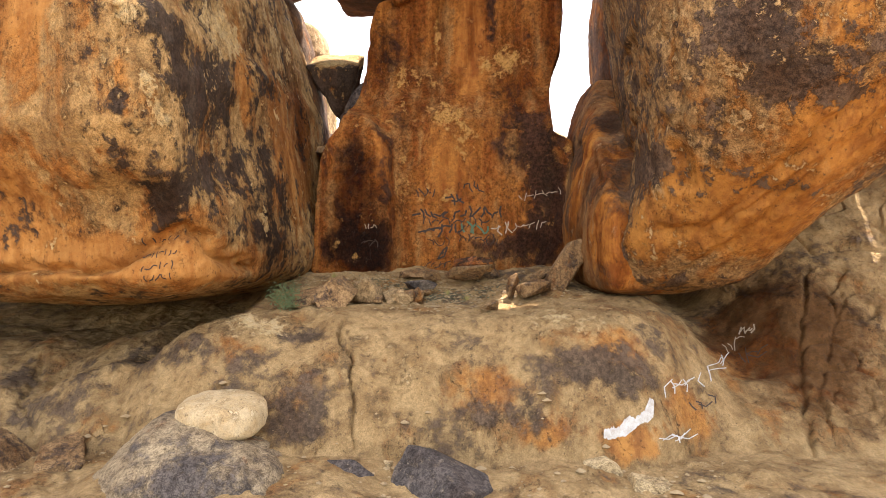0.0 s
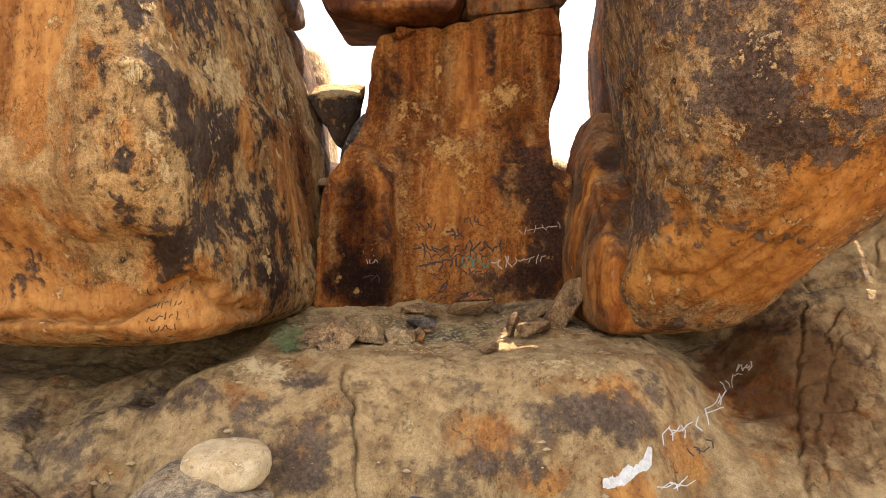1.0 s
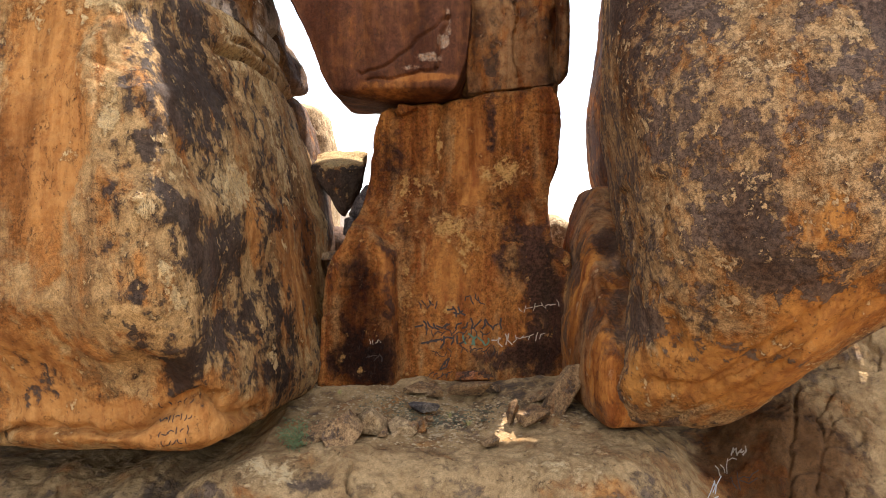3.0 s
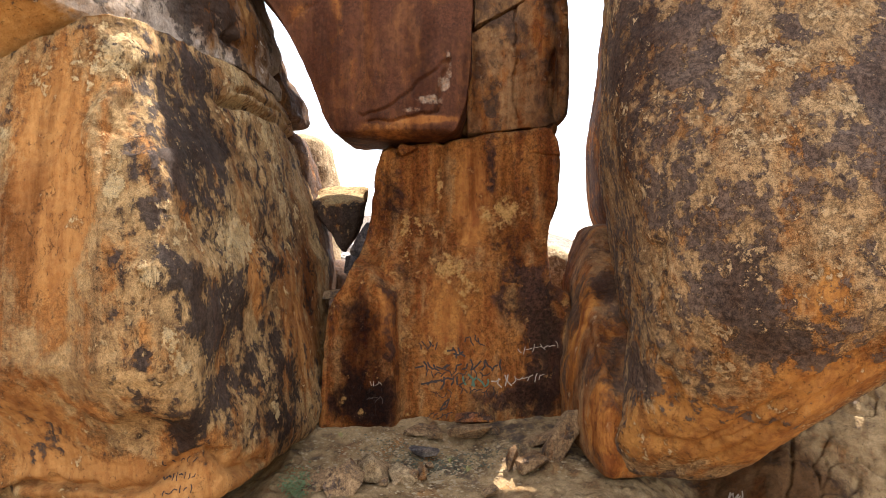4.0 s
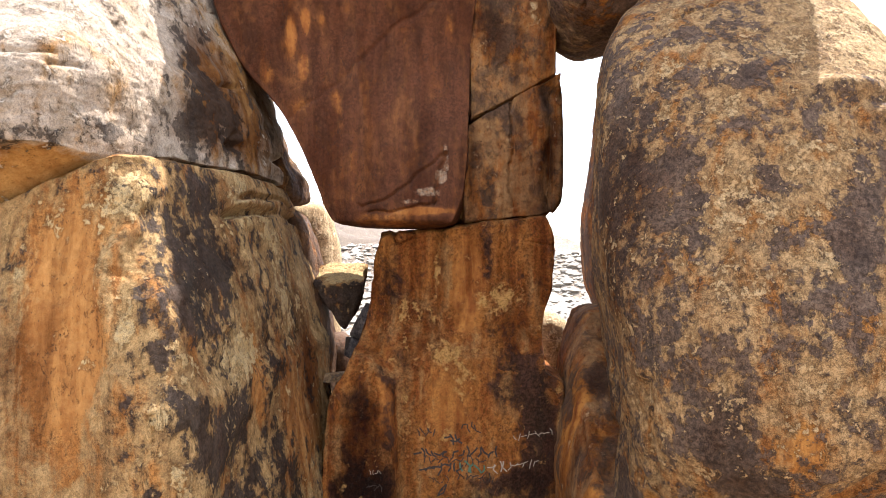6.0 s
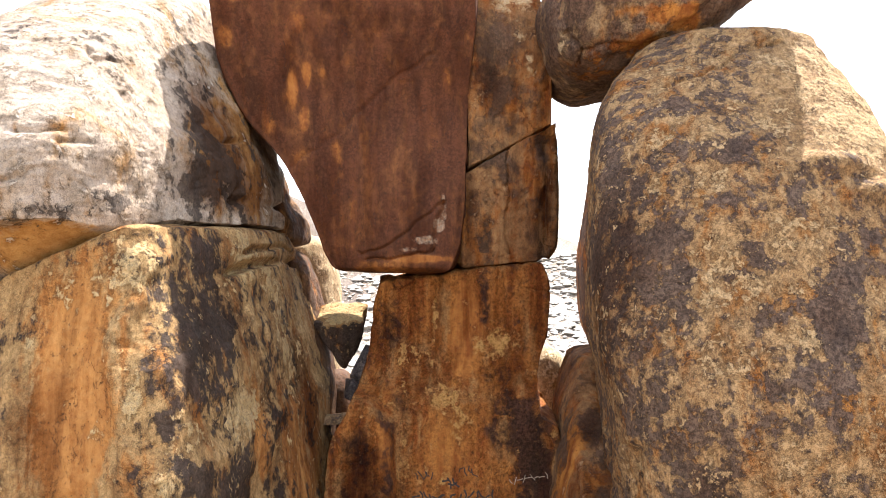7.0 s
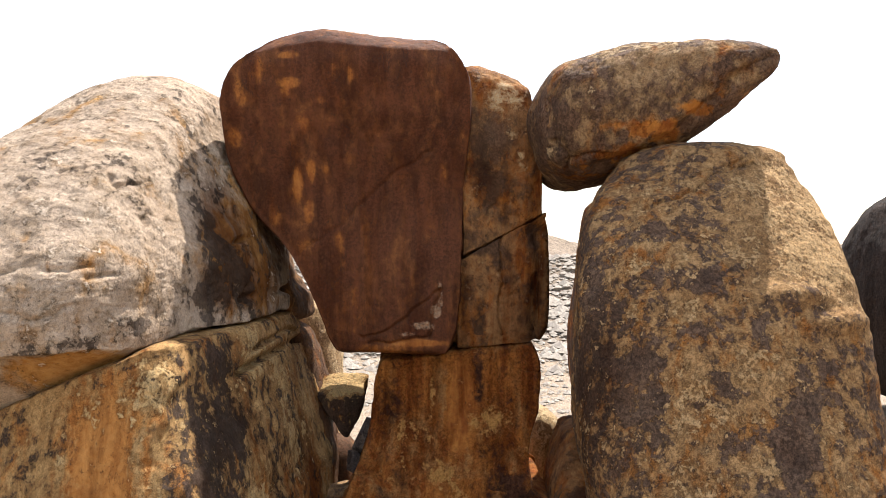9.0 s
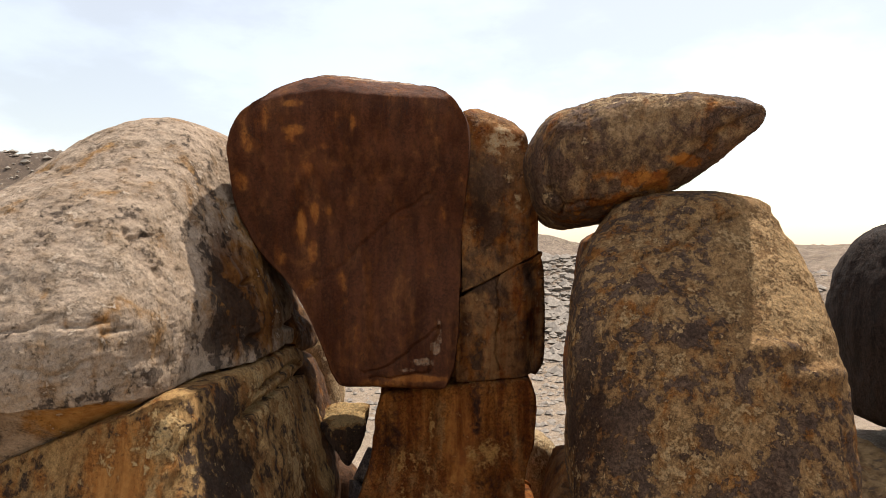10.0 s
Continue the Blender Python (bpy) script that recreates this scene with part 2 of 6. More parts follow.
def spots(p, some, default=0.0):
    """A field over the rock: for each spot (x, y, z, half width, half height, amount) a soft-edged patch. p: wobbled points."""
    out = np.full(len(p), default)
    for x, y, z, r, rz, amount in some:
        near = np.abs(p[:, 2] - z) < 2.2 * rz + 0.3
        c = p[near]
        q = ((c[:, 0] - x) ** 2 + (c[:, 1] - y) ** 2) / r ** 2 + ((c[:, 2] - z) / rz) ** 2
        out[near] += amount * np.exp(-q ** 1.6)
    return np.clip(out, -1.4, 1.6)


def mesh_from(name, verts, faces, mat, fields=(), parent=None, smooth=True):
    me = bpy.data.meshes.new(name)
    me.from_pydata([], [], [])
    verts, faces = np.asarray(verts, float), np.asarray(faces, int)
    n = faces.shape[1]
    me.vertices.add(len(verts))
    me.vertices.foreach_set("co", verts.ravel())
    me.loops.add(faces.size)
    me.loops.foreach_set("vertex_index", faces.ravel())
    me.polygons.add(len(faces))
    me.polygons.foreach_set("loop_start", np.arange(len(faces)) * n)
    me.polygons.foreach_set("loop_total", np.full(len(faces), n))
    me.polygons.foreach_set("use_smooth", np.full(len(faces), smooth))
    me.update(calc_edges=True)
    for key, values in dict(fields).items():
        layer = me.attributes.new(key, "FLOAT", "POINT")
        layer.data.foreach_set("value", np.asarray(values, float))
    me.validate()
    me.materials.append(mat)
    ob = new(name, me)
    if parent is not None:
        ob.parent = parent
    return ob


def boulder(name, mat, levels, plan=ROUND, cap=(0.6, 0.4), power=2.2, around=260, up=200, rough=0.10, seed=1, along="z", warp=None,
            flake=0.012, dark=(), warm=(), pale=(), brown=(), base=(0.0, 0.0, 0.0), carve=None, ragged=1.0):
    """A weathered boulder: sections of the plan's outline, level by level (height, two limits across, two limits in depth), closed over
    the heights cap at bottom and top, then roughened. along: the axis on which the levels are stacked."""
    lv = np.array(levels, float)
    z0, z1 = lv[0, 0], lv[-1, 0]
    u = np.linspace(0, 1, up)
    ends = 0.5 - 0.5 * np.cos(np.pi * u)
    z = z0 + (z1 - z0) * (0.55 * u + 0.45 * ends)
    limits = [glide(z, lv[:, 0], lv[:, k]) for k in range(1, 5)]
    lo, hi = np.clip((z - z0) / cap[0], 0, 1), np.clip((z1 - z) / cap[1], 0, 1)
    k = (1 - (1 - lo) ** power) ** (1 / power) * (1 - (1 - hi) ** power) ** (1 / power)
    k = np.maximum(k, 0.004)
    r = ring(plan, around)
    cx, cy = (limits[0] + limits[1]) / 2, (limits[2] + limits[3]) / 2
    hx, hy = (limits[1] - limits[0]) / 2, (limits[3] - limits[2]) / 2
    a = cx[:, None] + (hx * k)[:, None] * r[None, :, 0]
    b = cy[:, None] + (hy * k)[:, None] * r[None, :, 1]
    c = np.repeat(z[:, None], around, 1)
    grid = {"z": np.stack([a, b, c], 2), "x": np.stack([c, a, b], 2), "y": np.stack([a, c, b], 2)}[along]
    if along == "y":
        grid = grid[:, ::-1]
    if warp:
        flat = warp(grid.reshape(-1, 3).copy())
        grid = flat.reshape(grid.shape)
    du = np.roll(grid, -1, 1) - np.roll(grid, 1, 1)
    dv = np.gradient(grid, axis=0)
    nrm = np.cross(du, dv)
    nrm /= np.linalg.norm(nrm, axis=2, keepdims=True) + 1e-9
    p, nrm = grid.reshape(-1, 3), nrm.reshape(-1, 3)
    span = max(z1 - z0, 0.2)
    push = rough * (fbm(p, 1.6 / span * 1.5, 2, seed) + 0.45 * fbm(p, 6.5 / span, 3, seed + 9))
    push += flake * (fbm(p, 5.0, 4, seed + 20, 0.6) + 1.2 * np.minimum(0, fbm(p, 2.2, 3, seed + 40)))
    push *= np.repeat(np.clip(k, 0.25, 1), around)
    if carve:
        push += carve(p)
    p = p + nrm * push[:, None]
    rows = np.arange(up - 1)[:, None] * around
    cols = np.arange(around)[None, :]
    nxt = (cols + 1) % around
    quads = np.stack([rows + cols, rows + nxt, rows + around + nxt, rows + around + cols], 2).reshape(-1, 4)
    b = wobbled(p, ragged) if dark or warm or pale or brown else p
    fields = {"dark": spots(b, dark, base[0]), "warm": spots(b, warm, base[1]), "pale": spots(b, pale, base[2]), "brown": spots(b, brown)}
    return mesh_from(name, p, quads, mat, fields)


def groove(points, width, depth):
    """A carve for boulder(): a crack along the line through (x, z) points, seen from the front."""
    pts = np.array(points, float)

    def cut(p):
        best = np.full(len(p), 9.0)
        xz = p[:, [0, 2]] + 0.035 * np.stack([fbm(p, 5, 3, 71), fbm(p, 5, 3, 83)], 1)
        for q0, q1 in zip(pts[:-1], pts[1:]):
            d = q1 - q0
            t = np.clip(((xz - q0) @ d) / (d @ d), 0, 1)
            best = np.minimum(best, np.linalg.norm(xz - q0 - t[:, None] * d, axis=1))
        return -depth * np.exp(-(best / width) ** 2)
    return cut


def dent(x, z, rx, rz, depth):
    """A carve for boulder(): a hollow (or, with a negative depth, a swelling) in the front."""
    return lambda p: -depth * np.exp(-(((p[:, 0] - x) / rx) ** 2 + ((p[:, 2] - z) / rz) ** 2) ** 1.5)


def scarp(points, width, depth, side=1.0):
    """A carve for boulder(): a broken step along a line of (z, x); the surface on its right (side -1: left) lies deeper."""
    z, x = np.array(points, float).T

    def cut(p):
        off = side * (p[:, 0] - np.interp(p[:, 2], z, x) + 0.06 * fbm(p, 3.5, 4, 61))
        inside = np.clip((p[:, 2] - z[0]) / 0.3, 0, 1) * np.clip((z[-1] - p[:, 2]) / 0.3, 0, 1)
        return -depth * inside / (1 + np.exp(-np.clip(off / width, -30, 30)))
    return cut


def together(*cuts):
    return lambda p: sum(cut(p) for cut in cuts)


def part(name, bm, mat, parent, label="", smooth=False):
    """Links a bmesh as one mesh object under its thing."""
    me = bpy.data.meshes.new(name)
    bm.to_mesh(me)
    bm.free()
    if smooth:
        me.polygons.foreach_set("use_smooth", np.full(len(me.polygons), True))
    me.materials.append(mat)
    ob = new(name, me)
    ob.parent = parent
    return tagged(ob, label)


def stone(name, mat, place, size, turn=(0, 0, 0), seed=1, corners=16, bevel=0.10, lumps=0.05, label="", category="stone", group="", flat=0.0, points=None):
    """A broken stone: the hull of random corners with chipped edges, then a little uneven."""
    rnd = random.Random(seed)
    bm = bmesh.new()
    for p in points or ():
        bm.verts.new(p)
    for _ in range(0 if points else corners):
        v = Vector((rnd.uniform(-1, 1), rnd.uniform(-1, 1), rnd.uniform(-1, 1)))
        v /= max(abs(v.x), abs(v.y), abs(v.z)) ** (1 - 0.25 * rnd.random())
        if flat and v.z > 0:
            v.z = flat
        bm.verts.new((v.x * 0.5, v.y * 0.5, v.z * 0.5))
    bmesh.ops.convex_hull(bm, input=bm.verts)
    loose = [v for v in bm.verts if not v.link_faces]
    bmesh.ops.delete(bm, geom=loose, context="VERTS")
    bmesh.ops.dissolve_limit(bm, angle_limit=radians(9 if points else 14), verts=bm.verts, edges=bm.edges)
    bmesh.ops.bevel(bm, geom=list(bm.edges), offset=bevel * 0.5, segments=2, profile=0.6, affect="EDGES", clamp_overlap=True)
    bmesh.ops.triangulate(bm, faces=bm.faces)
    bmesh.ops.subdivide_edges(bm, edges=[e for e in bm.edges if e.calc_length() > 0.12], cuts=2, use_grid_fill=True)
    bmesh.ops.triangulate(bm, faces=bm.faces)
    shift = Vector((seed * 3.1, seed * 1.7, 0))
    for v in bm.verts:
        d = noise.fractal(v.co * 3 + shift, 1.0, 2.0, 4)
        v.co *= 1 + lumps * d
        v.co = Vector((v.co.x * size[0], v.co.y * size[1], v.co.z * size[2]))
    bmesh.ops.recalc_face_normals(bm, faces=bm.faces)
    bm.transform(pose(*place, *turn))
    me = bpy.data.meshes.new(name)
    bm.to_mesh(me)
    bm.free()
    me.polygons.foreach_set("use_smooth", np.full(len(me.polygons), True))
    me.set_sharp_from_angle(angle=radians(26))
    me.materials.append(mat)
    return tagged(new(name, me), label, category, group)


# ---------------------------------------------------------------- the bedrock ledge and the ground in front
rock_ledge = rock_material("ledge_sandstone", light=(0.40, 0.27, 0.135), deep=(0.24, 0.15, 0.07), warm=(0.43, 0.20, 0.06), warm_deep=(0.24, 0.10, 0.036), dark=(0.145, 0.10, 0.07), dark_deep=(0.05, 0.036, 0.029), crisp=0.2, stain=0.3, flakes=0.35, grit=0.62, relief=0.8,
                           pale=(0.62, 0.48, 0.28), size=0.8, dark_bias=-0.08, warm_bias=-0.12, pale_bias=-0.08, streak=0.2, stretch=1.0)


def ledge_height(x, y):
    xs = (-12, -4.5, -3.4, -2.2, -1.0, 0.3, 1.2, 1.9, 2.4, 2.75, 3.3, 4.0, 5.0, 6.0, 8.0, 12)
    foot = glide(x, xs, (6.2, 6.4, 6.2, 5.95, 5.98, 6.08, 5.98, 6.05, 6.3, 6.55, 6.6, 6.7, 6.9, 7.0, 7.0, 7.0))
    wide = glide(x, xs, (1.6, 1.7, 1.6, 1.35, 1.3, 1.25, 1.3, 1.3, 1.3, 1.5, 2.4, 3.0, 3.2, 3.4, 3.6, 3.6))
    top = glide(x, xs, (1.30, 1.38, 1.42, 1.5, 1.52, 1.5, 1.55, 1.58, 1.58, 1.55, 1.5, 2.1, 3.0, 3.6, 3.9, 4.0))
    low = glide(x, xs, (0.15, 0.2, 0.25, 0.3, 0.28, 0.2, 0.2, 0.2, 0.2, 0.2, 0.15, 0.12, 0.12, 0.15, 0.2, 0.2))
    curve = glide(x, xs, (2.0, 2.0, 2.1, 2.1, 2.1, 2.2, 2.3, 2.4, 2.4, 2.0, 1.3, 1.1, 1.05, 1.05, 1.1, 1.1))
    s = np.clip((y - foot) / wide, 0, 1)
    z = low + (top - low) * (1 - (1 - s) ** curve)
    past = y - foot - wide
    z += 0.10 * np.clip(past, 0, 1) + 0.26 * np.clip(past - 1, 0, 1.3)
    z -= 0.30 * np.clip((y - 6.85) / 0.4, 0, 1) * np.clip((-2.1 - x) / 0.5, 0, 1) + 0.2 * np.clip((y - 7.5) / 0.4, 0, 1) * np.clip((x - 2.5) / 0.5, 0, 1) * np.clip((4.4 - x) / 0.6, 0, 1)
    z -= 0.02 * np.clip(5.5 - y, 0, 20) + 0.10 * np.clip(5.9 - y, 0, 1)
    return z


gx = np.r_[np.linspace(-9.5, -5, 50)[:-1], np.linspace(-5, 6.2, 640)[:-1], np.linspace(6.2, 9.5, 40)]
gy = np.r_[np.linspace(-14, 4.5, 70)[:-1], np.linspace(4.5, 10, 320)[:-1], np.linspace(10, 14.5, 40)]
GX, GY = np.meshgrid(gx, gy)
lx, ly = GX.ravel(), GY.ravel()
q = np.stack([lx, ly, ledge_height(lx, ly)], 1)
bay = np.clip((lx - 3.6) / 0.8, 0, 1) * np.clip((ly - 6.6) / 0.5, 0, 1)
swirl = np.abs(fbm(q, 1.1, 3, 15)) * bay
lift = 0.07 * fbm(q, 0.9, 3, 3) + 0.03 * fbm(q, 3.0, 4, 5) + 0.012 * fbm(q, 11.0, 3, 6) - 0.07 * np.exp(-(swirl / 0.045) ** 2) * bay
for line, width, depth in (
        ([(-0.98, 1.45), (-0.83, 1.2), (-0.75, 0.95), (-0.72, 0.6), (-0.7, 0.35)], 0.013, 0.13),
        ([(-4.6, 0.95), (-4.2, 0.6), (-3.95, 0.35)], 0.03, 0.06),
        ([(-2.75, 1.45), (-3.1, 1.1), (-3.2, 0.8), (-3.0, 0.4)], 0.16, 0.11), ([(-3.9, 1.3), (-4.2, 1.0), (-4.3, 0.6)], 0.2, 0.08),
        ([(4.87, 1.99), (4.48, 1.38), (4.3, 1.05), (4.22, 0.89), (4.1, 0.7), (3.98, 0.5), (3.83, 0.17)], 0.022, 0.07),
        ([(5.1, 1.7), (4.95, 1.45), (4.7, 1.15), (4.55, 0.95)], 0.02, 0.04), ([(5.22, 1.92), (4.89, 1.64), (4.87, 1.38), (5.19, 1.36), (5.4, 1.5)], 0.022, 0.06),
        ([(4.45, 0.9), (4.2, 0.62), (4.25, 0.42), (4.6, 0.36), (4.95, 0.5), (4.95, 0.8), (4.7, 0.95)], 0.02, 0.04), ([(4.5, 0.75), (4.35, 0.58), (4.5, 0.48), (4.75, 0.55), (4.75, 0.7)], 0.02, 0.03),
        ([(1.7, 1.35), (2.0, 1.25), (2.2, 1.0)], 0.02, 0.04), ([(0.3, 1.1), (0.0, 0.95), (-0.1, 0.7)], 0.05, 0.03),
        ([(2.0, 1.5), (2.3, 1.2), (2.5, 0.8), (2.55, 0.45), (2.35, 0.25)], 0.03, 0.04)):
    lift = lift + groove(line, width, depth)(q)
q[:, 2] += lift
rows, cols = np.arange(len(gy) - 1)[:, None] * len(gx), np.arange(len(gx) - 1)[None, :]
quads = np.stack([rows + cols, rows + cols + 1, rows + len(gx) + cols + 1, rows + len(gx) + cols], 2).reshape(-1, 4)
# the hollow under the right boulder, whose shade is painted in as brown
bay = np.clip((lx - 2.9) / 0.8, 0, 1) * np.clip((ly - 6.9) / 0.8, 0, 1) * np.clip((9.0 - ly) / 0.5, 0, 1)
bq = wobbled(q)
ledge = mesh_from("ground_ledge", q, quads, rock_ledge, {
    # dark: a ramp darkens the ledge top towards the back, then the single patches
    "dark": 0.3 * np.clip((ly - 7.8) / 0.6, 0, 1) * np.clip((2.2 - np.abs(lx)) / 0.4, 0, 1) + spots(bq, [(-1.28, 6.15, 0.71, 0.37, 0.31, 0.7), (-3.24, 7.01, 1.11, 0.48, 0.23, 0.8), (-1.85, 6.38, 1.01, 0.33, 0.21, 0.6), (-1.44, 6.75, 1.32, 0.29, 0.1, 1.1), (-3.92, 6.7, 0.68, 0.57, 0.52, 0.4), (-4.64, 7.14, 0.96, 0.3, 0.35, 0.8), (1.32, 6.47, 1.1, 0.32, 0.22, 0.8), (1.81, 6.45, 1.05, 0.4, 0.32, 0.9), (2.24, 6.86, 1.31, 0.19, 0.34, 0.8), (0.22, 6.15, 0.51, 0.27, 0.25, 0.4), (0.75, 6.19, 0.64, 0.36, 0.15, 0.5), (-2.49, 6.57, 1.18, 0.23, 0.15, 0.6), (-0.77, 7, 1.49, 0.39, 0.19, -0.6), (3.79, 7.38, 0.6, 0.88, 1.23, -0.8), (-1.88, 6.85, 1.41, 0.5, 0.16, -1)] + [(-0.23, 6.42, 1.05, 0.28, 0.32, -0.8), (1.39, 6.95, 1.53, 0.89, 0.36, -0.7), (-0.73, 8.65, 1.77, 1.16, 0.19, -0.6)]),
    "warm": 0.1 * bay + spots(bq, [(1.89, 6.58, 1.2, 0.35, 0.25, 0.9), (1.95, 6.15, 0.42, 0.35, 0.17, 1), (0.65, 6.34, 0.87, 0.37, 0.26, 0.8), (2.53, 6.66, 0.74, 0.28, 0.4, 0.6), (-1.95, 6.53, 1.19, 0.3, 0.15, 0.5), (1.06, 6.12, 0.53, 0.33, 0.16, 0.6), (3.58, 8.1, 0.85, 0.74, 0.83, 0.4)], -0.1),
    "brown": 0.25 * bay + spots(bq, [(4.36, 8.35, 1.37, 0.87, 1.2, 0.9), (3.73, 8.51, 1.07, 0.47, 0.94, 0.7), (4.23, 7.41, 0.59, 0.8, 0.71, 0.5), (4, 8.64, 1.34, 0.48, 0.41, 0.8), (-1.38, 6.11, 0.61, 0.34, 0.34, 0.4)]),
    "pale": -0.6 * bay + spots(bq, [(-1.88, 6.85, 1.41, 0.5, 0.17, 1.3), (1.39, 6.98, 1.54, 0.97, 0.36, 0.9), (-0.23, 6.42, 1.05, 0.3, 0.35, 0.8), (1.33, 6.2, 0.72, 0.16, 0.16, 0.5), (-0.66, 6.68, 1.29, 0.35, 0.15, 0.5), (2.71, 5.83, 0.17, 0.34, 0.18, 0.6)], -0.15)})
tagged(ledge, "sloping tan sandstone bedrock ledge with dark stains and painted shade", "rock ledge", kind="structure")

# ---------------------------------------------------------------- the big boulders
rock_left = rock_material("left_sandstone", light=(0.52, 0.335, 0.15), deep=(0.33, 0.195, 0.085), warm=(0.52, 0.25, 0.078), warm_deep=(0.37, 0.155, 0.044), pale=(0.58, 0.43, 0.225), dark_bias=-0.10, warm_bias=-0.10, pale_bias=0.0, dark=(0.085, 0.06, 0.048), dark_deep=(0.026, 0.022, 0.023), stretch=0.7, size=0.6, stain=0.55, swirl=0.15, crisp=0.12, grit=0.8)


def left_shape(p):
    x, y, z = p.T.copy()
    y += 0.55 * np.clip((x + 3.45) / 0.6, 0, 1) * np.clip((z - 5.4) / 1.4, 0, 1) * np.clip((8.5 - y) / 1.5, 0, 1)
    z -= 0.42 * np.clip(-3.3 - x, 0, 9) * np.clip((z - 4.5) / 2.4, 0, 1)
    return np.stack([x, y, z], 1)


